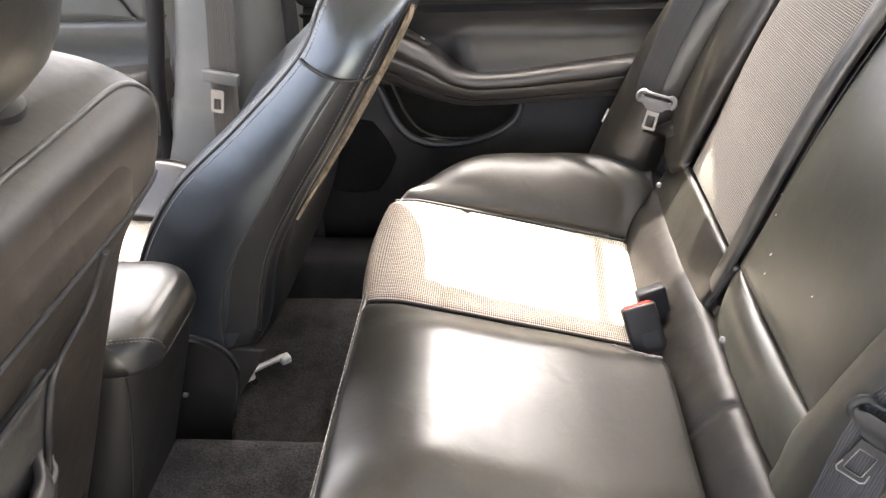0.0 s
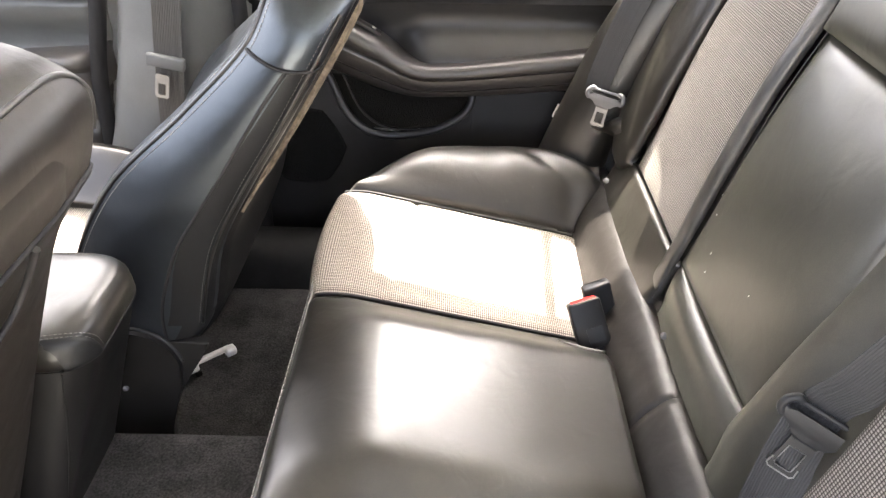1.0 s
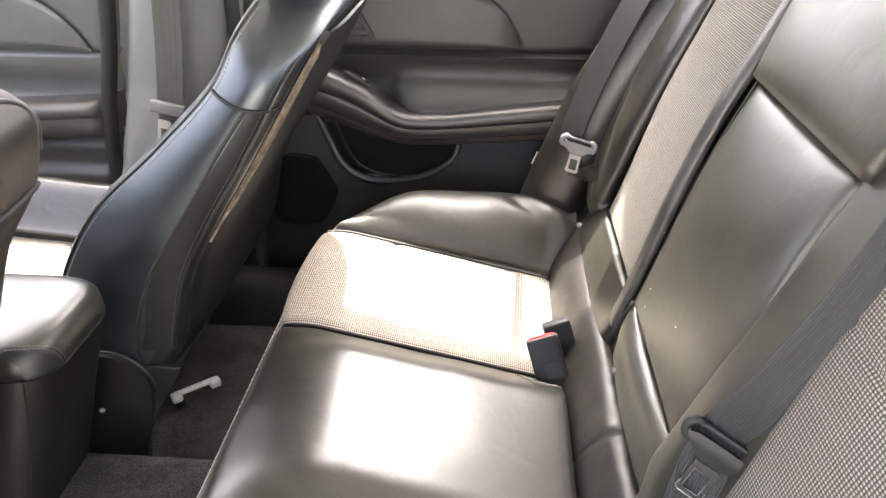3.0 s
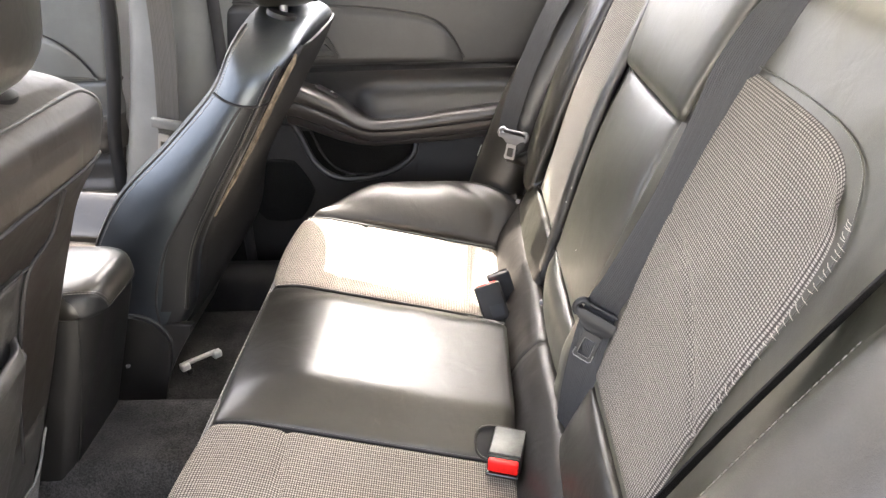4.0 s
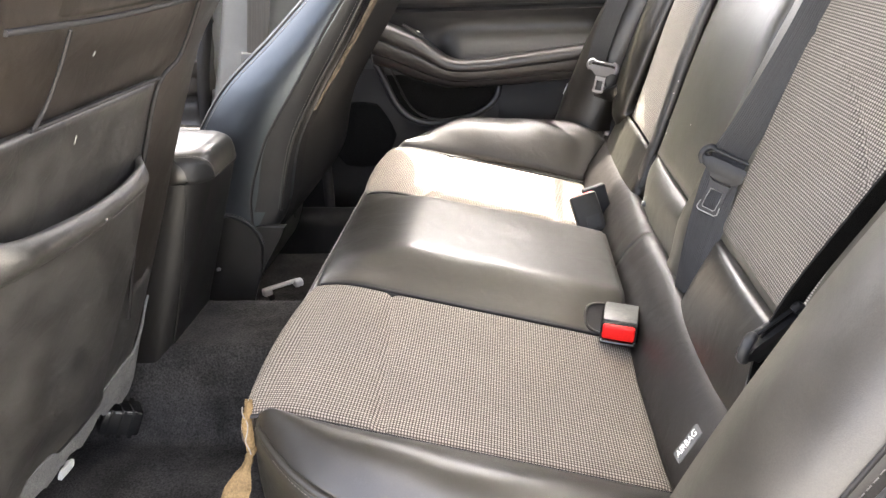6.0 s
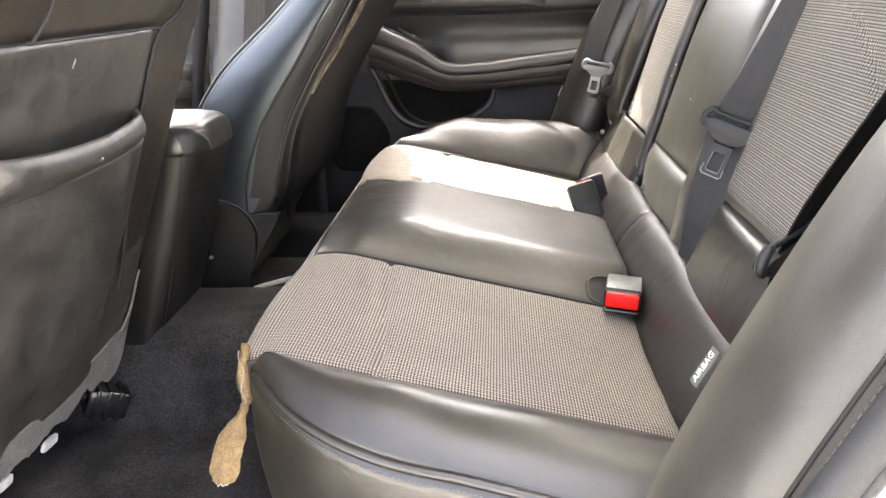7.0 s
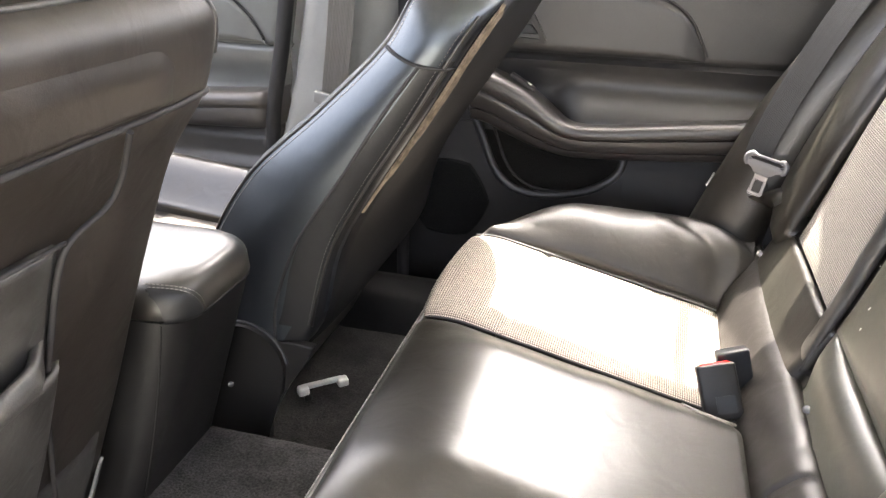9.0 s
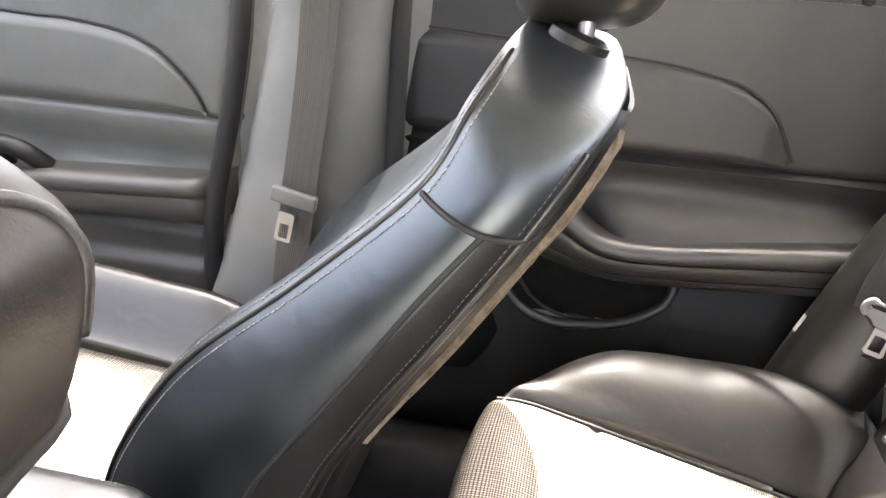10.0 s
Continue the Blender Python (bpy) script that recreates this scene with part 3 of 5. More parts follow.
def build_backrests():
    near = thing("car_seat", "wide rear seat back in black leather and grey cloth", "car seat")
    near_body = sheet(lambda u, v: bp(lerp(0.20, -0.60, u), lerp(0.22, 0.85, v), -0.034 - 0.02 * sstep(0.93, 1, v) - 0.02 * sstep(0.6, 0.3, lerp(0.22, 0.85, v))), 20, 20, 0.09)
    part("body", near_body, LEATHER_SOFT, near)
    back_panel(near, "centre_pad", PAD_LEATHER, 0.203, -0.103, 0.365, 0.672, 0.026, 0.017, "smooth black leather centre pad",
               shape=lambda y, z, u, v: (y + 0.020 * sstep(0.45, 0.67, z) * u, z), ex=0.5, sink=0.020)
    back_panel(near, "lower_pad", PAD_LEATHER, 0.203, -0.110, 0.272, 0.364, 0.026, 0.020, "padded leather roll", 24, 20, ex=0.6, sink=0.018,
               tuck=0.014)
    back_panel(near, "head_pad", PAD_LEATHER, 0.205, -0.10, 0.674, 0.86, 0.038, 0.019, "padded leather head section", 24, 16,
               shape=lambda y, z, u, v: (y - 0.06 * v * u + 0.03 * v * (1 - u), z))
    def skin(y, z):
        """How far the near section's leather stands out: a flush face that swells into the outer bolster and rolls back at the top."""
        off = 0.012 + 0.026 * sstep(-0.49, -0.60, y) - 0.022 * sstep(0.62, 0.33, z)
        return off - 9.0 * max(0.0, z - 0.815) ** 2 + rumple(y, z, 0.0015, 7)

    def shell(u, v):
        y, z = lerp(-0.10, -0.605, u), lerp(0.372, 0.895, v)
        return bp(y, z, skin(y, z) - 0.012 * sstep(-0.19, -0.10, y) * sstep(0.76, 0.70, z))
    part("leather_surround", sheet(shell, 60, 60, 0.03), PAD_LEATHER, near, "black leather round the cloth insert")

    def cloth(u, v):
        k = (u * v) ** 7
        z = lerp(0.378, 0.762, v) - 0.045 * k - 0.006 * u * v
        ye = inside(0, clamp(z, 0.371, 0.769), [(0.37, -0.432), (0.50, -0.455), (0.62, -0.476), (0.70, -0.485), (0.77, -0.482)])
        y = lerp(-0.192, ye, u) + 0.035 * k
        edge = min(clamp(u / 0.03), clamp((1 - u) / 0.03), clamp(v / 0.03), clamp((1 - v) / 0.03))
        line = 0.003 * math.exp(-((z - 0.60 + 0.10 * u * u) / 0.003) ** 2)
        return bp(y, z, skin(y, z) - 0.002 + 0.007 * edge - line)
    part("cloth_insert", sheet(cloth, 50, 60, 0.004, uv=lambda u, v: (u * 0.28, v * 0.41)), BACK_CLOTH, near, "ribbed grey cloth insert")
    rim = [bp(p.y, p.z, skin(p.y, p.z) + 0.002) for p in curve([(0, -0.192, 0.764), (0, -0.34, 0.764), (0, -0.43, 0.755), (0, -0.470, 0.728), (0, -0.486, 0.68), (0, -0.470, 0.58), (0, -0.448, 0.46)], 60)]
    part("cloth_seam", tube(rim, 0.0009, 6), PAD_LEATHER, near)
    rng = random.Random(3)
    fray = bmesh.new()
    for k in range(28):
        q = along([(0, -0.478, 0.715), (0, -0.487, 0.68), (0, -0.478, 0.62), (0, -0.462, 0.54)], k / 27)
        a = bp(q.y + 0.003, q.z, skin(q.y, q.z) + 0.005)
        e = bp(q.y - 0.001 - 0.005 * rng.random() ** 2, q.z - 0.004 * rng.random(), skin(q.y, q.z) + 0.003)
        tube([a, (a + e) / 2 + BN * 0.0012, e], 0.00032, 5, fray)
    part("frayed_threads", fray, THREAD, near, "pale frayed threads along the cloth edge")
    back_panel(near, "lower_panel", LEATHER, -0.19, -0.47, 0.26, 0.374, 0.026, 0.014, "", 20, 12, sink=0.022)

    def strip(u, v):
        y, z = lerp(-0.080, -0.193, u), lerp(0.26, 0.765, v)
        off = 0.010 - 0.021 * sstep(0.62, 0.33, z) * sstep(-0.11, -0.175, y) - 0.006 * (1 - clamp(8 * u)) ** 2 - 0.004 * (1 - clamp(8 * (1 - u))) ** 2
        return bp(y, z, off - 0.016 * sstep(0.36, 0.285, z) + rumple(y, z, 0.0012, 8))
    part("belt_strip", sheet(strip, 20, 40, 0.03), PAD_LEATHER, near, "leather strip under the middle belt")
    u0 = lambda v: (1 - clamp(v / 0.18)) ** 2
    far = thing("car_seat", "narrow rear seat back in black leather with grey cloth insert", "car seat")
    part("body", sheet(lambda u, v: bp(lerp(0.64, 0.212, u), lerp(0.22, 0.85, v), -0.026 - 0.02 * sstep(0.93, 1, v) - 0.02 * sstep(0.6, 0.3, lerp(0.22, 0.85, v))), 20, 20, 0.09), LEATHER_SOFT, far)
    back_panel(far, "inner_edge", LEATHER_SOFT, 0.240, 0.207, 0.30, 0.85, 0.030, 0.014, "black edge along the seat split", 8, 24, sink=0.024)
    back_panel(far, "cloth_insert", BACK_CLOTH, 0.500, 0.238, 0.362, 0.80, 0.016, 0.008, "ribbed grey cloth insert", 30, 40, True, sink=0.022)
    back_panel(far, "lower_panel", LEATHER, 0.575, 0.209, 0.25, 0.360, 0.020, 0.006, "", 24, 16, sink=0.020)
    back_panel(far, "top_band", LEATHER, 0.64, 0.215, 0.80, 0.862, 0.03, 0.02, "", 24, 12)
    back_panel(far, "outer_bolster", LEATHER, 0.645, 0.498, 0.328, 0.80, 0.040, 0.034, "", 24, 36, ex=0.42, thick=0.06, sink=0.006,
               shape=lambda y, z, u, v: (y - 0.045 * u0(v) * (1 - u), z + 0.030 * u0(v) * (2 * u - 1) ** 2))


build_backrests()


def build_wing(s):
    wing = thing("side_bolster", "padded black leather side bolster beside the rear backrest", "car seat", "rear side bolsters")
    crest = [(0.215, 0.20), (0.240, 0.29), (0.290, 0.41), (0.359, 0.545), (0.463, 0.704), (0.535, 0.80)] if s < 0 else [(0.215, 0.20), (0.240, 0.29), (0.283, 0.41), (0.338, 0.545), (0.43, 0.704), (0.50, 0.80)]

    def ring(v):
        q = along([(x, 0, z) for x, z in crest], v)
        x, z = q.x, q.z
        o = 0.040 if s < 0 else 0.0
        prof = [(x + 0.115, 0.60), (x + 0.07, 0.608), (x + 0.028, 0.622), (x + 0.006, 0.645), (x, 0.668 + o * 0.4), (x + 0.008, 0.692 + o * 0.8),
                (x + 0.030, 0.712 + o), (x + 0.09, 0.722 + o), (x + 0.16, 0.722 + o), (x + 0.16, 0.66)]
        return [Vector((a, YC + s * (b - YC), z + 0.25 * (a - x))) for a, b in prof]
    body = part("body", rings_mesh([ring(i / 30) for i in range(31)]), LEATHER_SKYLIT if s < 0 else LEATHER, wing)
    pts = [Vector((along([(x, 0, z) for x, z in crest], k / 40).x + 0.03, YC + s * (0.714 + (0.040 if s < 0 else 0) - YC), along([(x, 0, z) for x, z in crest], k / 40).z + 0.012)) for k in range(41)]
    part("seam", tube(pts, 0.0016, 6), SEAM, body)
    if s < 0:
        part("stitching", stitches([p + Vector((0.006, s * 0.003, 0)) for p in pts], 0.004, 0.002, 0.0004), THREAD_DULL, body)
    inner = [Vector((along([(x, 0, z) for x, z in crest], k / 40).x + 0.030, YC + s * (0.6195 - YC), along([(x, 0, z) for x, z in crest], k / 40).z + 0.0075)) for k in range(41)]
    if s < 0:
        part("stitching", stitches(inner, 0.004, 0.002, 0.0005), THREAD_DULL, body)
    return wing


build_wing(1)
build_wing(-1)

# ---------------------------------------------------------------- front seats


def box_ring(hd, hw, r, n=7, m=9):
    """A rounded rectangle as unit-free points (front-back, side), evenly filled along its sides."""
    o = round_rect(2 * hd, 2 * hw, r, n)
    out = []
    for k, p in enumerate(o):
        q = o[(k + 1) % len(o)]
        out.append(p)
        if k % n == n - 1:
            out += [(lerp(p[0], q[0], i / m), lerp(p[1], q[1], i / m)) for i in range(1, m)]
    return out


def seat_back(F, R, y_in, y_out, slope):
    """Rings of a front seat backrest between its front and rear edge curves (x, z)."""
    rings = []
    m = 40
    yc, w0 = (y_in + y_out) / 2, abs(y_out - y_in) / 2
    for i in range(m + 1):
        t = i / m
        f, r = along([(x, 0, z) for x, z in F], t), along([(x, 0, z) for x, z in R], t)
        c, h = (f + r) / 2, (f - r) / 2
        w = w0 - (slope * sstep(0.62, 1.02, t) ** 1.4 if slope > 0.1 else slope * (1 - (1 - clamp((t - 0.78) / 0.22) ** 2) ** 0.5)) - 0.02 * sstep(0.93, 1.0, t)
        hd = h.length
        h.normalize()
        ring = []
        for a, b in box_ring(hd, w, min(0.014, hd * 0.7)):
            side = clamp(1 - abs(b) / w)
            if a > 0:
                a *= 1 - 0.35 * sstep(0.0, 0.5, side) * (1 - sstep(0.85, 1, t))
            else:
                a *= 1 + 0.08 * sstep(0, 0.3, side)
            if side < 0.12:
                b += math.copysign((0.014 + (0.008 * sstep(0.15, 0.4, t) if slope > 0.1 else 0)) * clamp(1 - (a / hd) ** 2), b)
            if slope > 0.1:     # the sides draw in towards the front
                b -= math.copysign(0.028 * clamp((a / hd + 1) / 2) ** 2, b)
            ring.append(Vector((c.x, yc, c.z)) + h * a + Vector((0, b, 0)))
        rings.append(ring)
    return rings


PASS_F = [(-0.46, 0.20), (-0.45, 0.29), (-0.418, 0.385), (-0.348, 0.489), (-0.243, 0.583), (-0.158, 0.666), (-0.128, 0.722), (-0.112, 0.754), (-0.100, 0.767)]
PASS_R = [(-0.310, 0.205), (-0.252, 0.275), (-0.220, 0.39), (-0.172, 0.478), (-0.120, 0.558), (-0.072, 0.635), (-0.038, 0.692), (-0.022, 0.722), (-0.030, 0.742)]
DRV_R = [(-0.405, 0.19), (-0.372, 0.27), (-0.332, 0.37), (-0.300, 0.455), (-0.268, 0.535), (-0.236, 0.608), (-0.197, 0.665), (-0.181, 0.715), (-0.186, 0.742), (-0.212, 0.764)]
DRV_F = [(-0.61, 0.22), (-0.58, 0.30), (-0.52, 0.42), (-0.45, 0.52), (-0.40, 0.60), (-0.355, 0.66), (-0.32, 0.71), (-0.295, 0.745), (-0.275, 0.770), (-0.255, 0.778)]


def build_front_seat(F, R, y_in, y_out, label, slope):
    seat = thing("front_seat", label, "car seat", "front seats")
    back = part("backrest", rings_mesh(seat_back(F, R, y_in, y_out, slope)), SEAT_LEATHER if slope > 0.1 else DRIVER_LEATHER, seat, "black leather backrest")
    yc = (y_in + y_out) / 2
    # headrest with collars and posts
    tx, tz = (F[-1][0] + R[-1][0]) / 2 + 0.005, (F[-1][1] + R[-1][1]) / 2
    for d in (-0.10, 0.10):
        part("post", tube([(tx, yc + d, tz - 0.03), (tx + 0.012, yc + d, tz + 0.09)], 0.007, 12), STEEL, seat, "steel headrest post")
        up = Vector((-(R[-1][1] - F[-1][1]), 0, R[-1][0] - F[-1][0])).normalized()
        up = up if up.z > 0 else -up
        foot = Vector((tx, yc + d, tz))
        part("collar", tube([foot - up * 0.006, foot + up * 0.002, foot + up * 0.005], lambda k: 0.025 - 0.007 * sstep(0.45, 1, k), 24), PLASTIC, seat, "black plastic post collar")

    def head(u, v):
        a, b = math.tau * u, math.pi * (v - 0.5)
        ex = 0.55
        g = lambda c: math.copysign(abs(c) ** ex, c)
        x, y, z = 0.068 * g(math.cos(b)) * g(math.cos(a)), 0.145 * g(math.cos(b)) * g(math.sin(a)), 0.09 * g(math.sin(b))
        return Vector((tx + 0.01 + x + 0.15 * z, yc + y, tz + 0.094 + z))
    head_ob = part("headrest", rings_mesh([[head(k / 32, j / 14) for k in range(32)] for j in range(1, 14)]), LEATHER, seat, "black leather headrest")
    for side in (-1, 1):
        c = Vector((tx + 0.008, yc + side * 0.1445, tz + 0.062))
        disc = lambda r, d: [c + Vector((r * math.cos(k * math.tau / 28), side * d, r * math.sin(k * math.tau / 28))) for k in range(28)]
        part("headrest_button", rings_mesh([disc(0.019, -0.012), disc(0.019, 0.001), disc(0.016, 0.003), disc(0.0145, 0.001), disc(0.009, 0.001), disc(0.003, 0.0015)]), PLASTIC, head_ob, "round black release button")
    # cushion
    x1 = F[1][0] + 0.10

    def cush(u, v):
        x, y = lerp(x1 - 0.56, x1, u), lerp(y_in, y_out, v)
        e = abs(2 * v - 1)
        z = 0.207 + 0.05 * (1 - u) + (0.095 - 0.055 * sstep(0.55, 1.0, u) ** 1.5) * sstep(0.50, 0.86, e) - 0.10 * clamp((e - 0.84) / 0.16) ** 2 - 0.05 * sstep(0.15, 0, u)
        return (x, y, z)
    part("cushion", sheet(cush if y_out > y_in else (lambda u, v: cush(u, 1 - v)), 30, 40, 0.12), LEATHER, seat)
    w = abs(y_out - y_in)
    part("cloth_insert", sheet(lambda u, v: (lerp(x1 - 0.5, x1 - 0.1, u), lerp(yc - w * 0.26, yc + w * 0.26, v), lerp(0.249, 0.223, u)), 12, 12, 0.02,
                               uv=lambda u, v: (v * w * 0.5, u * 0.4)), CLOTH, seat)
    part("base", block((0.5, w * 0.86, 0.12), pose(x1 - 0.3, yc, 0.085), 0.02), PLASTIC, seat)
    return seat


PASS = build_front_seat(PASS_F, PASS_R, 0.155, 0.655, "black leather front passenger seat tilted back", 0.15)
DRV = build_front_seat(DRV_F, DRV_R, -0.120, -0.57, "black leather driver seat with a torn map pocket back", 0.10)

# ---------------------------------------------------------------- console


def build_console():
    con = thing("centre_console", "black plastic centre console with a padded leather armrest lid", "console")
    x_of = lambda z: lerp(-0.395, -0.289, clamp((z - 0.10) / 0.30))
    rings = []
    for i in range(13):
        z = lerp(0.07, 0.402, i / 12)
        rx, fx = x_of(z), -0.95
        o = round_rect(rx - fx, lerp(0.190, 0.171, i / 12), lerp(0.018, 0.044, i / 12), 8)
        rings.append([Vector(((rx + fx) / 2 + a, lerp(-0.004, 0.005, i / 12) + b, z)) for a, b in o])
    part("body", rings_mesh(rings), PLASTIC, con)
    lid_x, lid_y, lid_w, lid_r = -0.285, 0.005, 0.086, 0.046
    rim = [(0.400, 0.003), (0.406, 0), (0.422, 0.001), (0.431, 0.0025), (0.438, 0.006), (0.443, 0.012), (0.446, 0.022), (0.448, 0.038)]
    part("armrest_lid", rings_mesh([[Vector((lid_x - 0.19 + a, lid_y + b, z)) for a, b in round_rect(0.38 - 2 * g, 2 * (lid_w - g), lid_r, 10)] for z, g in rim]), LEATHER, con, "padded black leather lid")

    def on_lid(y, z, out):
        """A place on the rounded rear of the lid."""
        g = inside(0, clamp(z, 0.4001, 0.4479), rim)
        d = clamp(abs(y - lid_y) - (lid_w - g - lid_r), 0, lid_r * 0.98)
        return Vector((lid_x - g - lid_r + (lid_r * lid_r - d * d) ** 0.5 + out, y, z))

    # rounded latch pad with its double row of stitches
    arch = lambda a, r: (-0.075 + (0.029 + r) * math.cos(a), 0.402 + (0.038 + 0.5 * r) * math.sin(a) ** 0.9)
    def latch(u, v):
        y, z = arch(math.pi * lerp(0.02, 0.52, u), -0.001)
        z = lerp(0.402, z, v)
        return on_lid(y, z, 0.0012 + 0.0025 * v * min(1.0, 8 * (1 - v)) * min(1.0, 8 * u, 8 * (1 - u)))
    part("lid_latch", sheet(latch, 28, 12, 0.002), SIDE_VINYL, con, "rounded black latch pad")
    for r in (0.0012, 0.0062):
        part("stitching", stitches([on_lid(*arch(math.pi * k / 40, r), 0.0008) for k in range(2, 21)], 0.003, 0.0016, 0.0004), THREAD_MID, con)
    edge = [on_lid(lid_y + lerp(-0.080, 0.080, k / 40), 0.402, 0.0) for k in range(41)]
    part("lid_seam", tube(edge + [(lid_x - 0.06, lid_y + lid_w - 0.002, 0.402), (lid_x - 0.25, lid_y + lid_w - 0.002, 0.402)], 0.0018, 6), SEAM, con)
    part("stitching", stitches([(x, lid_y + lid_w - 0.009, 0.4412) for x in (lerp(lid_x - 0.27, lid_x - 0.055, k / 30) for k in range(31))] + [on_lid(lid_y + lid_w - 0.014 - 0.0002 * k, 0.437 - 0.0016 * k, 0.0006) for k in range(12)], 0.003, 0.0016, 0.0004), THREAD_MID, con)
    def corner(k):
        c, r = lerp(0.0855, 0.095, k), lerp(0.044, 0.018, k)
        z = lerp(0.398, 0.09, k)
        d = clamp(0.077 + lerp(0.005, -0.004, k) - (c - r), 0, r)
        return (x_of(z) + 0.0005 - r + (r * r - d * d) ** 0.5, -0.077, z)
    rear = [corner(k / 20) for k in range(21)]
    part("panel_gap", tube(rear, 0.0012, 6), PLASTIC, con)


build_console()

# ---------------------------------------------------------------- far doors


ARM_TOP = [(-0.185, 0.532), (-0.15, 0.533), (-0.07, 0.497), (0.0, 0.450), (0.08, 0.446), (0.20, 0.46), (0.36, 0.478)]
ARM_BOT = [(-0.185, 0.435), (-0.15, 0.428), (-0.07, 0.395), (0.0, 0.378), (0.08, 0.378), (0.20, 0.386), (0.36, 0.40)]
RIM = [(-0.185, 0.436), (-0.165, 0.40), (-0.136, 0.341), (-0.105, 0.308), (-0.068, 0.292), (-0.02, 0.291), (0.044, 0.304), (0.090, 0.328), (0.112, 0.352), (0.118, 0.385)]
ARC = [(-0.34, 0.712), (-0.22, 0.706), (-0.10, 0.70), (-0.009, 0.693), (0.067, 0.685), (0.13, 0.674), (0.168, 0.661), (0.205, 0.632), (0.239, 0.572)]


def build_rear_door():
    door = thing("rear_door", "black vinyl rear door panel with a curved armrest and map pocket", "car door")
    def skin(name, x0, x1, z0, z1, depth, mat=DOOR_SKIN, n=20, label=""):
        """A door panel piece between two height lines, at a depth that both coordinates set."""
        part(name, sheet(lambda u, v: (lerp(x0, x1, u), depth(lerp(x0, x1, u), v), lerp(z0(lerp(x0, x1, u)), z1(lerp(x0, x1, u)), v)), n * 2, n, 0.03), mat, door, label)

    arc = [(p.x, p.z) for p in curve([(x, 0, z) for x, z in ARC], 80)]
    top_line = lambda x: inside(0, clamp(x, -0.339, 0.2385), arc)
    flat = lambda k: (lambda x: k)
    skin("upper_panel", -0.325, 0.46, flat(0.552), flat(0.782), lambda x, v: 0.775 + 0.012 * sstep(0.05, 0, v) - 0.01 * v, n=24)
    # raised insert under its arc
    def insert(u, v):
        x = lerp(-0.322, 0.236, u)
        hi = top_line(x)
        w = (clamp(8 * v) * clamp(8 * (1 - v)) * clamp(14 * (1 - u))) ** 0.5
        return (x, 0.774 - 0.012 * w, lerp(0.562, hi, v))
    part("upper_insert", sheet(insert, 90, 30, 0.012), DOOR_SKIN, door, "raised door insert")
    part("insert_seam", tube([(x, 0.769, z + 0.001) for x, z in arc], 0.0022, 6), SEAM, door)
    skin("middle_panel", -0.325, 0.46, flat(0.40), flat(0.549), lambda x, v: 0.772 + 0.02 * sstep(1, 0.6, v) - 0.006 * sstep(0.9, 1.0, v) - 0.058 * sstep(-0.035, 0.03, x) * sstep(0.85, 0.25, v), n=24)
    rim = [(p.x, p.z) for p in curve([(x, 0, z) for x, z in RIM], 80)]
    rim_z = lambda x: inside(0, clamp(x, -0.1849, 0.1179), rim)
    low_y = lambda z: 0.772 - 0.028 * sstep(0.43, 0.30, z) + 0.03 * sstep(0.12, 0.02, z)
    def below(x0, x1, z1):
        return lambda u, v: (lerp(x0, x1, u), low_y(lerp(0.03, z1(lerp(x0, x1, u)), v)), lerp(0.03, z1(lerp(x0, x1, u)), v))
    edge_z = lambda x: rim_z(x) if -0.184 < x < 0.1175 else 0.42
    part("lower_panel", sheet(below(-0.325, 0.46, edge_z), 260, 30, 0.02), LOWER_VINYL, door)
    # near black sheet puts the pocket's inner shade into its colour
    part("pocket_shade", sheet(lambda u, v: (lerp(-0.195, 0.130, u), 0.822 - 0.008 * v, lerp(0.27, 0.43, v)), 12, 8, 0.01), SPEAKER_AND_SHADE, door, "near black sheet for the shade inside the map pocket")
    part("pocket_rim", tube([(x, low_y(z) - 0.001, z) for x, z in rim], 0.0085, 10), DOOR_SKIN, door, "rounded pocket rim")
    part("pocket_edge", tube([(x + 0.022, low_y(z) + 0.020, z + 0.004) for x, z in rim[:46]], 0.003, 8), PLASTIC, door)
    rings = []
    for i in range(61):
        t = i / 60
        a, b = along([(x, 0, z) for x, z in ARM_TOP], t), along([(x, 0, z) for x, z in ARM_BOT], t)
        o = 0.02 * sstep(0.06, 0.0, t)
        L = lambda k: lerp(a.z, b.z, k)
        prof = [(0.80, a.z - 0.006), (0.752, a.z - 0.002), (0.730, a.z), (0.718, a.z - 0.003), (0.711, a.z - 0.009), (0.7085, a.z - 0.017), (0.710, L(0.36)), (0.7125, L(0.385)), (0.7155, L(0.40)), (0.7125, L(0.42)), (0.7125, L(0.48)),
                (0.715, L(0.70)), (0.7172, L(0.725)), (0.7195, L(0.74)), (0.7172, L(0.755)), (0.718, L(0.80)), (0.724, L(0.94)), (0.736, b.z), (0.80, b.z)]
        rings.append([Vector((a.x, y + o, z)) for y, z in prof])
    arm = part("armrest", rings_mesh(rings), ARM_VINYL, door, "padded armrest with a bright edge")
    groove = []
    for i in range(46):
        t = i / 60
        a, b = along([(x, 0, z) for x, z in ARM_TOP], t), along([(x, 0, z) for x, z in ARM_BOT], t)
        k = sstep(36, 45, i)
        groove.append((a.x + 0.012 * k, 0.7218 + 0.02 * sstep(0.06, 0.0, t), lerp(a.z, b.z, lerp(0.78, 0.50, k * k))))
    part("inlay_seam", tube(groove, 0.0016, 6), SEAM, arm)
    m = frame_at((-0.084, 0.742, 0.5085), (0.86, 0, -0.5), (0, 1, 0))
    sw = part("window_switch", prism(round_rect(0.056, 0.020, 0.004), 0.006, m, 0.001), PLASTIC, door, "small black window switch")
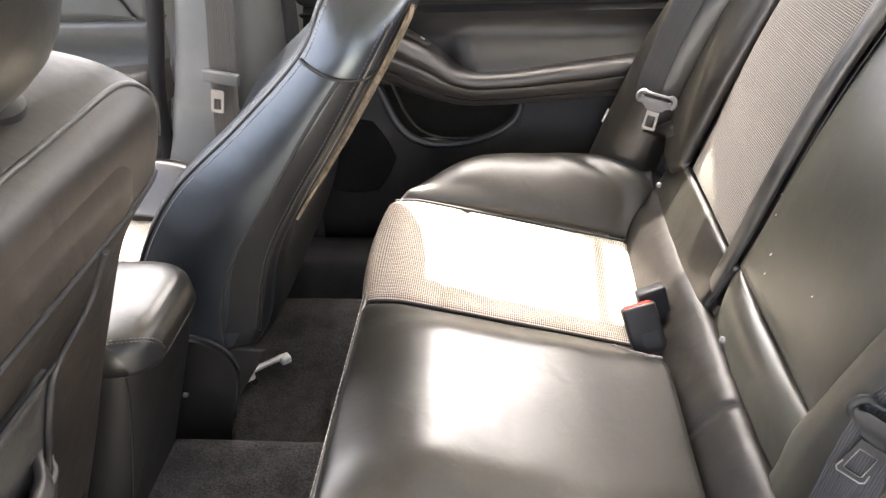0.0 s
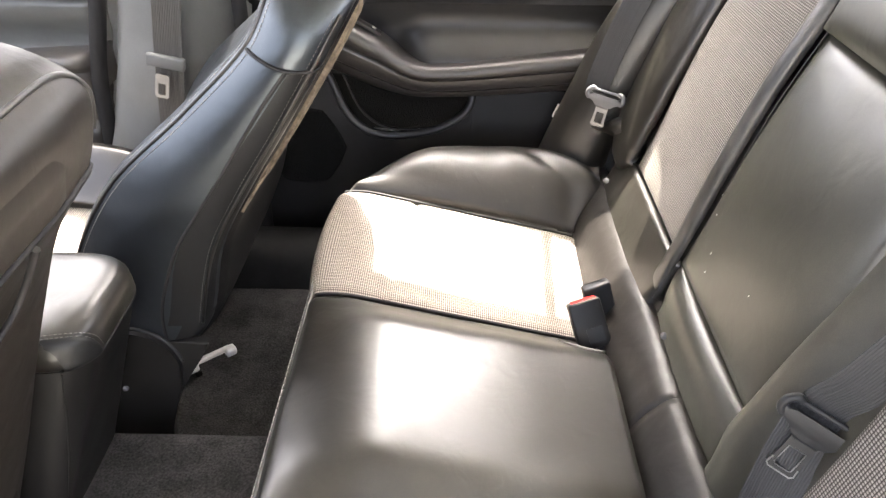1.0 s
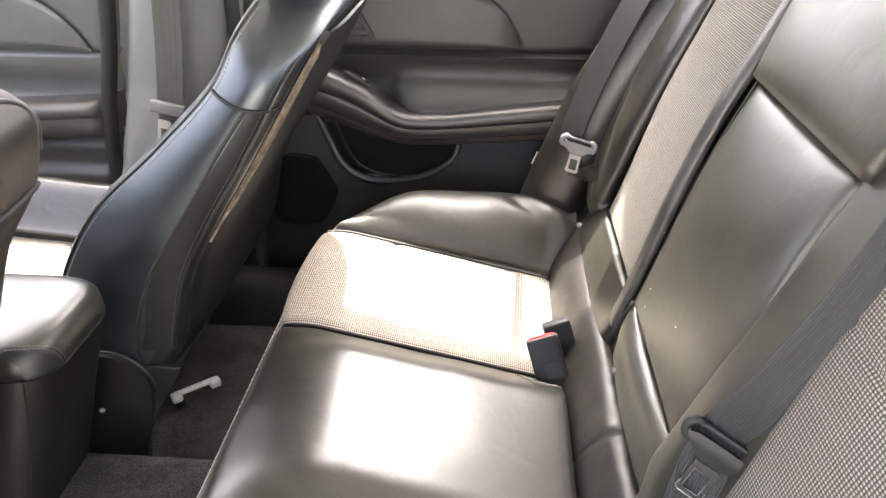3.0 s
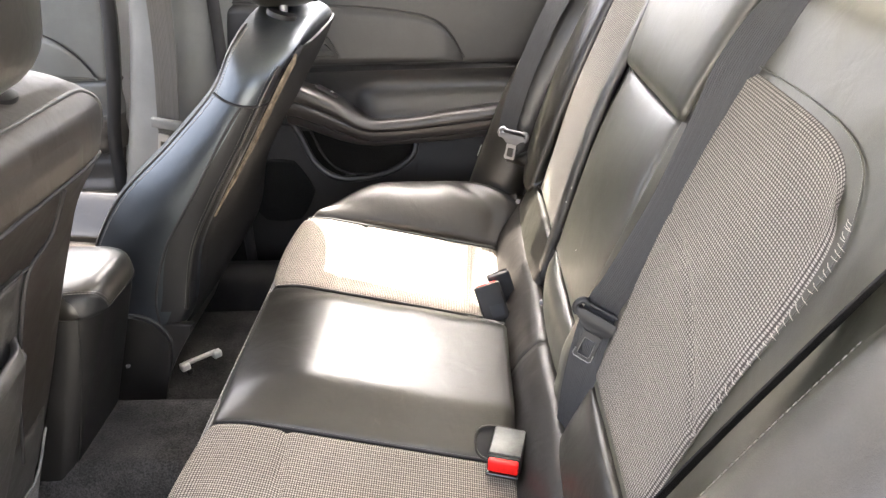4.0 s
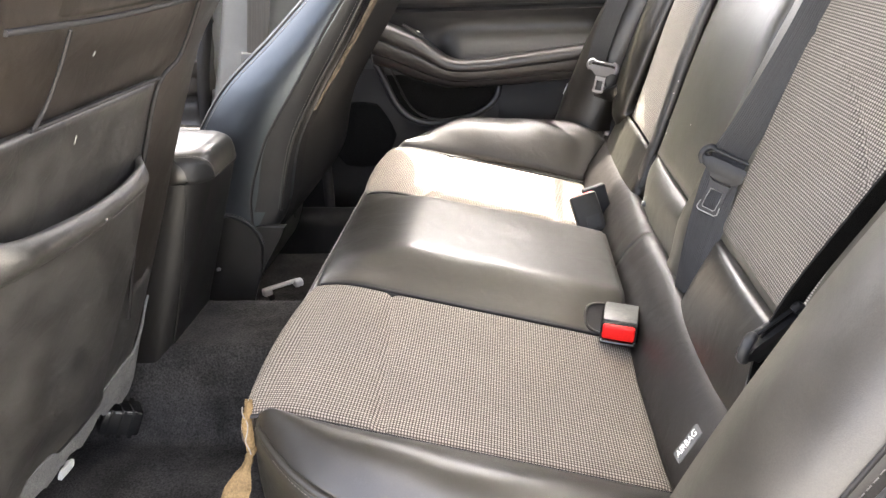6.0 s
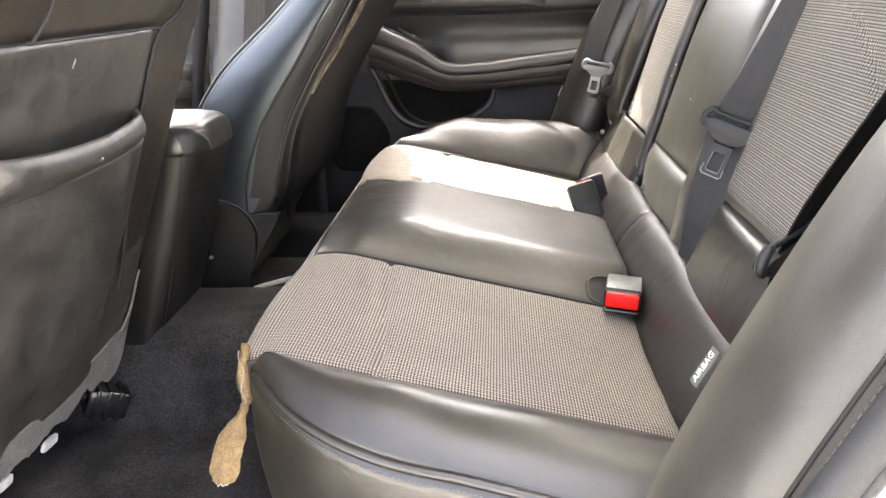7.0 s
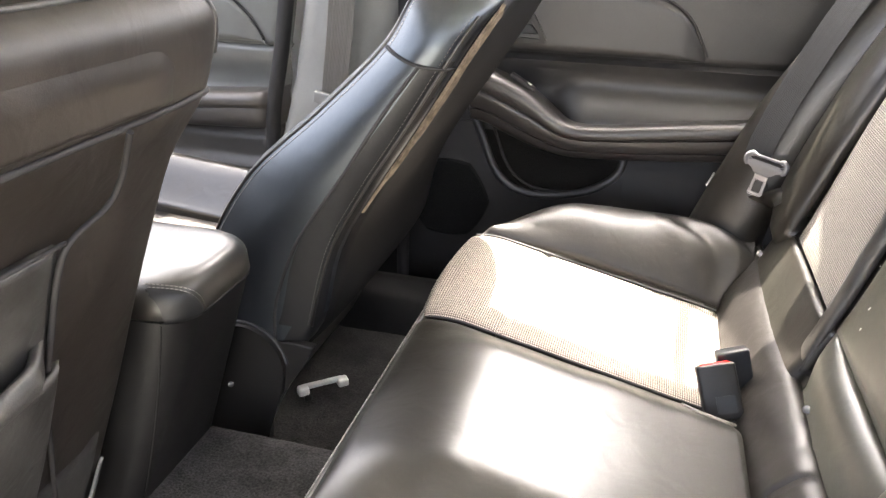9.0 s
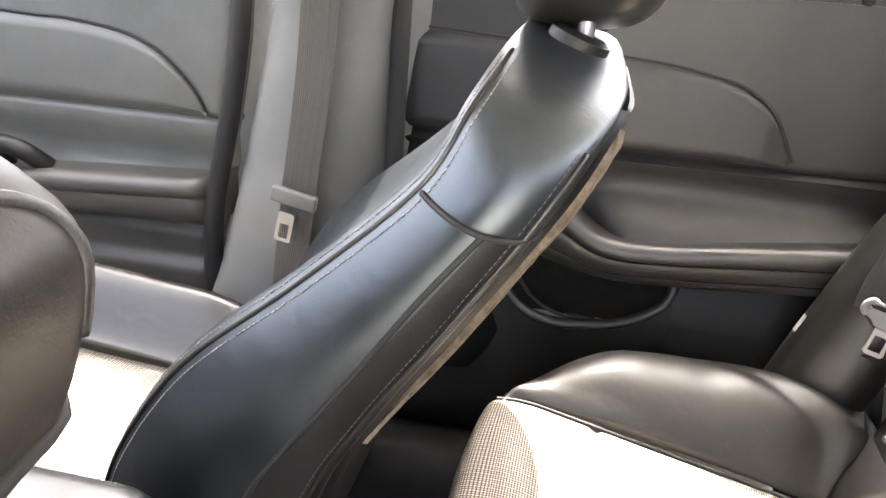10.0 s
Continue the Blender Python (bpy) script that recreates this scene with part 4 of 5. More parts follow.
    part("switch_mark", prism(round_rect(0.008, 0.007, 0.001), 0.0012, m @ pose(0.012, 0, 0.0062)), PALE, sw)
    # inner handle in its triangular bezel
    hm = frame_at((-0.078, 0.766, 0.605), (1, 0, 0), (0, 0, 1))
    out = [(-0.034, -0.022), (0.026, -0.024), (0.030, -0.018), (0.006, 0.026), (-0.002, 0.028), (-0.034, 0.020)]
    inn = [(-0.026, -0.015), (0.016, -0.017), (0.018, -0.014), (0.002, 0.016), (-0.003, 0.017), (-0.026, 0.012)]
    bez = part("handle_bezel", prism(out, 0.010, hm, 0, None, [inn]), PLASTIC, door, "black handle bezel")
    part("handle", prism([(x * 0.8, y * 0.5) for x, y in inn], 0.008, hm, 0.002), DARK_CAP, bez, "dark grey inner handle")
    # speaker
    c = Vector((-0.225, 0.744, 0.262))
    hexa = lambda k: 0.45 + 0.55 * math.cos(math.pi / 6) / math.cos((k * math.tau / 48) % (math.pi / 3) - math.pi / 6)
    part("speaker_grille", rings_mesh([[c + Vector((hexa(k) * r * math.cos(k * math.tau / 48), y, hexa(k) * r * math.sin(k * math.tau / 48))) for k in range(48)]
                                       for r, y in ((0.088, 0.012), (0.088, -0.003), (0.084, -0.005), (0.079, -0.003), (0.04, -0.005), (0.01, -0.006))]), SPEAKER_AND_SHADE, door, "round black speaker grille")
    # window frame with its divider
    for a, b, r in (((0.280, 0.79, 0.74), (0.283, 0.66, 1.11), 0.0105), ((-0.31, 0.80, 0.74), (-0.27, 0.665, 1.12), 0.02)):
        part("window_frame", tube([a, b], r, 10), PLASTIC, door, "black window frame bar")
    part("edge_seal", tube(curve([(-0.322, 0.738, 0.06), (-0.320, 0.738, 0.30), (-0.316, 0.738, 0.55), (-0.312, 0.736, 0.80)], 30), 0.014, 10), SEAM, door, "black rubber edge seal")
    part("window_sill", block((0.80, 0.09, 0.03), pose(0.09, 0.812, 0.786), 0.01, 3), RUBBER, door, "black rubber window sill")


build_rear_door()


def build_front_door():
    door = thing("front_door", "dark vinyl front door panel with a padded armrest", "car door")
    arc = [(-1.35, 0.70), (-0.978, 0.675), (-0.87, 0.672), (-0.782, 0.661), (-0.73, 0.643), (-0.698, 0.622), (-0.66, 0.583), (-0.637, 0.541)]
    arc = [(p.x, p.z) for p in curve([(x, 0, z) for x, z in arc], 60)]

    def panel(u, v, low=0.415, high=0.78):
        z = lerp(low, high, v)
        x1 = -0.625 + 0.06 * sstep(0.3, 0.75, z) - 0.03 * sstep(0.3, 0.1, z)
        x = lerp(-1.36, x1, u)
        y = 0.785 + 0.010 * math.exp(-((z - 0.537) / 0.004) ** 2)
        y += 0.02 * sstep(0.52, 0.46, z) * sstep(0.40, 0.45, z) - 0.012 * sstep(0.36, 0.33, z) - 0.014 * sstep(0.30, 0.27, z)
        y += 0.03 * sstep(0.97, 1.0, u)
        return (x, y, z)
    part("upper_panel", sheet(panel, 60, 60, 0.04), FRONT_VINYL_LIT, door)
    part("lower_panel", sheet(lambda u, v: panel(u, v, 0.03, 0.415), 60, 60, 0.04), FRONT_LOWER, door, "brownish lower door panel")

    def insert(u, v):
        x = lerp(-1.34, -0.6375, u)
        w = (clamp(8 * v) * clamp(8 * (1 - v)) * clamp(14 * (1 - u))) ** 0.5
        return (x, 0.784 - 0.011 * w, lerp(0.545, inside(0, x, arc), v))
    part("upper_insert", sheet(insert, 90, 24, 0.010), FRONT_VINYL_LIT, door, "raised door insert")
    part("insert_seam", tube([(x, 0.780, z + 0.001) for x, z in arc], 0.0022, 6), SEAM, door)
    rings = []
    for i in range(31):
        t = i / 30
        x = lerp(-1.3, -0.612, t)
        top, bot = lerp(0.405, 0.449, t), lerp(0.345, 0.372, t)
        o = 0.03 * sstep(0.96, 1.0, t)
        rings.append([Vector((x, y + o, z)) for y, z in ((0.80, top), (0.735, top + 0.003), (0.722, top - 0.002), (0.716, top - 0.014), (0.720, top - 0.026), (0.727, top - 0.031),
                                                         (0.7255, top - 0.035), (0.728, bot + 0.006), (0.74, bot), (0.80, bot))])
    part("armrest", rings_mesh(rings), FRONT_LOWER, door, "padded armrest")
    edge = [(-0.655, 0.755, 0.10), (-0.624, 0.748, 0.25), (-0.612, 0.745, 0.40), (-0.580, 0.745, 0.55), (-0.560, 0.748, 0.68), (-0.553, 0.755, 0.78)]
    part("edge_seal", tube(curve(edge, 40), 0.016, 10), SEAM, door, "black rubber edge seal")
    part("window_sill", block((1.20, 0.09, 0.03), pose(-0.92, 0.812, 0.772), 0.01, 3), RUBBER, door, "black rubber window sill")
    part("pull_handle", tube(curve([(-1.0, 0.76, 0.425), (-0.985, 0.735, 0.466), (-0.94, 0.735, 0.458), (-0.915, 0.755, 0.43)], 14), 0.016, 10), PLASTIC, door)


build_front_door()

# ---------------------------------------------------------------- belts


def ribbon(points, n=60, width=0.047, thick=0.0014):
    """Webbing through rows of (point, way across)."""
    ps = [Vector(p) for p, _ in points]
    ws = [Vector(w) for _, w in points]

    def f(u, v):
        p, w = along(ps, u), along(ws, u).normalized()
        return p + w * (v - 0.5) * width
    long = sum((a - b).length for a, b in zip(ps[:-1], ps[1:]))
    return sheet(f, n, 10, thick, uv=lambda u, v: (u * long, v * width))


def add_tongue(parent, m, cap=GREY_CAP, label="grey plastic belt tongue", steel=STEEL):
    """A belt tongue: x across the belt, y up along it, z out of it."""
    o = [(-0.011, -0.017), (0.011, -0.017), (0.0125, -0.010), (0.022, -0.0060), (0.033, -0.003), (0.036, 0.004), (0.034, 0.010), (0.029, 0.009),
         (0.024, 0.006), (-0.024, 0.006), (-0.029, 0.009), (-0.034, 0.010), (-0.036, 0.004), (-0.033, -0.003), (-0.022, -0.0060), (-0.0125, -0.010)]
    t = part("tongue", prism(o, 0.009, m @ pose(0, 0, -0.002), 0.0032), cap, parent, label)
    for s in (1, -1):
        # rounded horns at the ends of the bar
        part("tongue_end", tube(curve([m @ Vector(q) for q in ((s * 0.030, -0.002, 0.003), (s * 0.0352, 0.004, 0.004), (s * 0.0345, 0.013, 0.004), (s * 0.0285, 0.0185, 0.003), (s * 0.024, 0.0165, 0.002))], 16), 0.0044, 8), cap, t)
    part("slot_bar", tube([m @ Vector((-0.025, 0.0165, 0.001)), m @ Vector((0.025, 0.0165, 0.001))], 0.0026, 8), cap, t)
    plate = [(-0.012, 0.018), (0.012, 0.018), (0.0125, -0.010), (0.0135, -0.019), (0.0105, -0.022), (-0.0105, -0.022), (-0.0135, -0.019), (-0.0125, -0.010)]
    inner = [(-0.0078, 0.008), (0.0078, 0.008), (0.0082, -0.006), (0.0082, -0.0145), (0.0066, -0.016), (-0.0066, -0.016), (-0.0082, -0.0145), (-0.0082, -0.006)]
    part("tongue_plate", prism(plate, 0.0024, m @ pose(0, -0.034, 0.001), 0, None, [inner]), steel, t, "steel tongue plate")
    part("plate_edge", tube([m @ Vector((x, y - 0.034, 0.0034)) for x, y in inner + inner[:1]], 0.0006, 6), STEEL, t, "bright worn edge")
    part("plate_edge", tube([m @ Vector((x * 0.97, y * 0.97 - 0.034, 0.0034)) for x, y in plate[2:]], 0.0009, 6), STEEL, t, "bright worn edge")
    return t


def build_belts():
    # middle belt
    b = thing("seat_belt", "dark grey middle belt lying down the rear seat", "seat belt", "rear seat belts")
    w = Vector((0.64, -0.68, -0.30))
    rows = [(bp(-0.240, 0.90, -0.09), (0.2, -1, 0.2)), (bp(-0.232, 0.880, -0.03), (0.2, -1, 0.25)), (bp(-0.224, 0.840, 0.020), (0.3, -1, 0.0)), (bp(-0.204, 0.765, 0.026), (0.6, -0.6, -0.2)), (bp(-0.198, 0.69, 0.020), w), (bp(-0.197, 0.60, 0.016), w),
            (bp(-0.184, 0.50, 0.015), (0.72, -0.58, -0.30)), (bp(-0.166, 0.445, 0.012), (0.80, -0.48, -0.31)), (bp(-0.186, 0.34, 0.002), (0.45, -0.85, -0.2)), (bp(-0.182, 0.25, -0.03), (0.4, -0.9, -0.2))]
    part("webbing", ribbon(rows, 60, 0.050), WEBBING, b)
    c = Vector((0.403, -0.172, 0.445))
    add_tongue(b, frame_at(c, (0.82, -0.46, -0.31), (0.48, -0.05, 0.86)), DARK_CAP, "dark grey plastic belt tongue", DARK_CAP)
    # belts of the outer seats
    for s, ty, dz in ((1, 0.612, 0.0), (-1, -0.545, 0.0)):
        b = thing("seat_belt", "dark grey outer belt hanging beside the rear seat", "seat belt", "rear seat belts")
        yy = lambda d: YC + s * (d - YC)
        w = Vector((0.75, -0.62 * s, -0.12))
        rows = [((0.550, yy(0.640), 0.86), w), ((0.456, yy(0.630), 0.745), w), ((0.408, yy(0.622), 0.665), w), ((0.353, yy(0.614), 0.53), w), ((0.330, yy(0.612), 0.435), w), ((0.352, yy(0.632), 0.35), w), ((0.375, yy(0.640), 0.25), w)]
        if s < 0:
            w = Vector((0.38, 0.40, -0.16))
            rows = [((0.565, -0.600, 0.86), w), ((0.499, -0.572, 0.745), w), ((0.446, -0.549, 0.635), w), ((0.399, -0.528, 0.53), w), ((0.357, -0.518, 0.436), w), ((0.342, -0.530, 0.37), w), ((0.350, -0.545, 0.27), w)]
        part("webbing", ribbon(rows), WEBBING if s > 0 else WEBBING_BLACK, b)
        if s > 0:
            m = frame_at((0.342, yy(0.588), 0.437), (0.90, -0.32, -0.16), (0.15, 0, 1)) @ Matrix.Diagonal((0.88, 0.88, 1, 1))
        else:
            m = frame_at((0.341, -0.527, 0.421), (0.842, 0.684, 0.164), (0.371, 0.10, 0.854))
        add_tongue(b, m, GREY_CAP if s > 0 else DARK_CAP, "grey plastic belt tongue" if s > 0 else "dark plastic belt tongue", STEEL if s > 0 else WORN_STEEL)
    # far front belt on its pillar
    b = thing("seat_belt", "grey front belt hanging down the pillar trim", "seat belt")
    part("webbing", ribbon([((-0.36, 0.585, 1.05), (1, 0, 0)), ((-0.402, 0.655, 0.741), (1, 0, 0)), ((-0.420, 0.668, 0.60), (1, 0, 0)), ((-0.440, 0.672, 0.468), (1, 0, 0)), ((-0.46, 0.678, 0.30), (1, 0, 0)), ((-0.47, 0.685, 0.12), (1, 0, 0))], 40, 0.052), WEBBING_GREY, b)
    part("guide", block((0.070, 0.014, 0.024), pose(-0.443, 0.664, 0.464, 0, 11), 0.004), GREY_PLASTIC, b)
    m = frame_at((-0.456, 0.660, 0.420), (0.98, 0, -0.2), (0.2, 0, 0.98))
    bm = bmesh.new()
    prism(round_rect(0.025, 0.046, 0.004, 6), 0.003, m, 0, bm, [[(x, y - 0.006) for x, y in round_rect(0.014, 0.022, 0.002, 6)]])
    part("tongue_plate", bm, STEEL, b, "steel tongue plate")


build_belts()


def build_buckles():
    b = thing("belt_buckle", "belt buckle with a bright red release button on the cushion", "belt buckle", "belt buckles")
    m = frame_at((0.287, -0.178, 0.236), (0.97, -0.20, -0.06), (-0.16, -0.93, 0.05))
    part("housing", block((0.046, 0.070, 0.026), m @ pose(0, -0.012, 0), 0.004, 3), PLASTIC, b)
    part("cover", block((0.043, 0.056, 0.003), m @ pose(0, -0.012, -0.0140), 0.001), BUCKLE_GREY, b, "worn grey top cover")
    part("release_button", block((0.041, 0.010, 0.019), m @ pose(0, 0.0255, -0.003), 0.003, 3), RED, b, "red release button")
    part("front_lip", block((0.045, 0.012, 0.005), m @ pose(0, 0.0255, 0.0105), 0.002), GLOSSY_PLASTIC, b)
    b = thing("belt_buckle", "black belt buckle standing up between the rear seats", "belt buckle", "belt buckles")
    m = frame_at((0.282, 0.205, 0.250), (0.93, 0.18, 0.24), (-0.30, 0.44, 0.84))
    part("housing", block((0.048, 0.072, 0.022), m, 0.004, 3), PLASTIC, b)
    part("release_button", block((0.038, 0.006, 0.015), m @ pose(0, 0.0345, 0), 0.002), RED, b, "red release button")
    part("label", prism(round_rect(0.024, 0.022, 0.001), 0.0006, m @ pose(0.004, -0.016, 0.0109)), DARK_CAP, b, "small grey label")
    part("strap", block((0.036, 0.05, 0.006), m @ pose(0.004, -0.055, 0), 0.001), WEBBING, b)
    b = thing("belt_buckle", "grey belt buckle behind the black one", "belt buckle", "belt buckles")
    m = frame_at((0.302, 0.250, 0.258), (0.9, 0.2, 0.25), (-0.3, 0.1, 0.9))
    part("housing", block((0.042, 0.06, 0.020), m, 0.004, 3), DARK_CAP, b)


build_buckles()


def build_slot():
    s = thing("belt_slot", "dark leather edged slot in the cushion for the buckle", "slot")
    ring = []
    for k in range(33):
        a = math.tau * k / 32
        x, y = 0.283 + 0.037 * math.copysign(abs(math.cos(a)) ** 0.7, math.cos(a)), -0.146 + 0.026 * math.copysign(abs(math.sin(a)) ** 0.7, math.sin(a))
        ring.append((x, y, zb(x, y - YC) - 0.0005))
    part("rim", tube(ring, 0.0022, 8), LEATHER_WORN, s)
    # no hole is cut: a flat black face stands for the slot's inner shade
    bm = bmesh.new()
    bm.faces.new([bm.verts.new((x, y, z + 0.0005)) for x, y, z in ring[:-1]])
    part("opening", bm, SEAM, s, "flat black face for the shade inside the slot")


build_slot()

def build_recess():
    """The piped cut in the cushion round the standing buckle."""
    r = thing("buckle_recess", "pale piped leather cut round the standing buckle", "slot")
    pts = curve([(0.238, 0.188, 0), (0.258, 0.172, 0), (0.285, 0.162, 0), (0.302, 0.166, 0)], 30)
    part("piping", tube([(p.x, p.y, zb(p.x, p.y - YC) + 0.001) for p in pts], 0.0022, 8), THREAD_DULL, r)


build_recess()

# ---------------------------------------------------------------- seat details


def snap(pts, ob, way, far=0.1, out=0.0005):
    """Points laid onto a mesh along a direction."""
    tree = BVHTree.FromPolygons([v.co for v in ob.data.vertices], [tuple(p.vertices) for p in ob.data.polygons])
    w = Vector(way).normalized()
    done = []
    for p in pts:
        hit = tree.ray_cast(Vector(p) - w * far, w, 2 * far)
        if hit[0]:
            done.append(hit[0] - w * out)
    return done


def lift(pts, d):
    return [Vector(p) + Vector(d) for p in pts]


def dress_passenger():
    y = 0.1535
    P = lambda x, z: (x, y, z)
    back = [o for o in PASS.children if o.name.startswith("backrest")][0]
    on = lambda pts, out=0.0005: snap(pts, back, (0, 1, 0), 0.1, out)
    front = curve([P(x + 0.006, z - 0.005) for x, z in PASS_F[1:8]], 80)
    rear = curve([P(x - 0.006, z + 0.004) for x, z in PASS_R[1:7]], 80)
    part("front_piping", tube(on(front), 0.0024, 8), LEATHER, PASS)
    part("rear_piping", tube(on(rear), 0.0022, 8), LEATHER, PASS)
    for d in (0.0045, -0.0030):
        part("stitching", stitches(on(lift(front, (d, 0, -d))), 0.0035, 0.0018, 0.0006), THREAD_MID, PASS, "grey stitching")
    part("stitching", stitches(on(lift(rear, (-0.004, 0, 0.003))), 0.0030, 0.0022, 0.0004), THREAD_DULL, PASS, "grey stitching")
    for line in ([(-0.148, 0.660), (-0.130, 0.654), (-0.101, 0.645), (-0.066, 0.640)], [(-0.101, 0.645), (-0.142, 0.590), (-0.198, 0.506), (-0.245, 0.440), (-0.274, 0.392), (-0.305, 0.31), (-0.31, 0.25)]):
        part("seam", tube(on(curve([P(*q) for q in line], 40), 0.0008), 0.0023, 8), SEAM, PASS)
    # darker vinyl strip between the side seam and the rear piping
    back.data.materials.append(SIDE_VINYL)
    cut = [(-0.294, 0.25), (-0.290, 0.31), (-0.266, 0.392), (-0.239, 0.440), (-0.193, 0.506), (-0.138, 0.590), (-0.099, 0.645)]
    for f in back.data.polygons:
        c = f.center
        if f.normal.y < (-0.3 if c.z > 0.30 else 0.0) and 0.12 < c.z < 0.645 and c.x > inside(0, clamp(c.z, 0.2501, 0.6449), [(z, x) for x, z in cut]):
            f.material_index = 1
    # matt panel over the back of the seat
    def panel(u, v):
        t = lerp(0.04, 0.84, u)
        r, f = along([(x, 0, z) for x, z in PASS_R], t), along([(x, 0, z) for x, z in PASS_F], t)
        w = 0.25 - 0.15 * sstep(0.62, 1.02, t) ** 1.4 - 0.014
        bow = 0.006 + 0.008 * (1 - (2 * v - 1) ** 4)
        q = r + (r - f).normalized() * (bow if 0 < v < 1 else -0.004)
        return (q.x, 0.405 + w * (2 * v - 1), q.z)
    part("back_panel", sheet(lambda u, v: panel(1 - u, v), 40, 30, 0.004), BACK_VINYL, PASS, "matt black seat back panel")
    # tan strip behind the rear piping, painted for the light along that edge
    def lit_edge(u, v):
        t = lerp(0.34, 0.80, u)
        r, f = along([(x, 0, z) for x, z in PASS_R], t), along([(x, 0, z) for x, z in PASS_F], t)
        w = 0.0125 * sstep(0.0, 0.55, u) * sstep(1.0, 0.9, u) * max(0.30, 0.85 + 0.7 * noise.noise(Vector((u * 8, 2, 0))) + 0.5 * noise.noise(Vector((u * 31, 4, 0))))
        q = r + (r - f).normalized() * (0.004 + 0.004 * v)
        return (q.x, 0.163 + 0.15 * sstep(0.62, 1.02, t) ** 1.4 + w * v, q.z)
    part("lit_edge_strip", sheet(lit_edge, 60, 6, 0.004), LIT_EDGE_TAN, PASS, "tan strip painted for the light on the seat edge")
    # hinge cover beside the seat
    c = Vector((-0.358, 0.148, 0.211))
    o = [(0.063 * math.cos(math.pi * k / 24), 0.063 * math.sin(math.pi * k / 24)) for k in range(25)]
    o += [(-0.070, -0.05), (-0.074, -0.150), (0.026, -0.150), (0.034, -0.098), (0.057, -0.040)]
    m = frame_at(c, (1, 0, 0), (0, 0, 1))
    cov = part("hinge_cover", prism(o, 0.016, m @ pose(0, 0, 0), 0.003), PLASTIC, PASS, "rounded black hinge cover", False)
    part("cover_rim", tube([m @ Vector((x * 1.02, z * 1.02, 0.006)) for x, z in o[1:22]], 0.0026, 8), DARK_CAP, cov)
    part("bracket", prism([(-0.03, -0.08), (0.012, -0.065), (0.040, -0.012), (0.074, 0.042), (0.084, 0.062), (0.05, 0.064), (0.02, 0.06), (-0.03, 0.07)], 0.014, frame_at((-0.335, 0.156, 0.190), (1, 0, 0), (0, 0, 1)), 0.003), PLASTIC, PASS, "black plastic bracket", False)
    part("screw", block((0.007, 0.008, 0.006), pose(-0.379, 0.130, 0.175), 0.002), GREY_CAP, PASS, "small pale screw")


dress_passenger()


def drv_x(z, y=-0.37):
    """The rear face of the driver seat back at a height."""
    for (x0, z0), (x1, z1) in zip(DRV_R[:-1], DRV_R[1:]):
        if z0 <= z <= z1:
            return lerp(x0, x1, (z - z0) / (z1 - z0)) + 0.008
    return DRV_R[0][0] + 0.008 - 0.35 * max(0.0, DRV_R[0][1] - z)


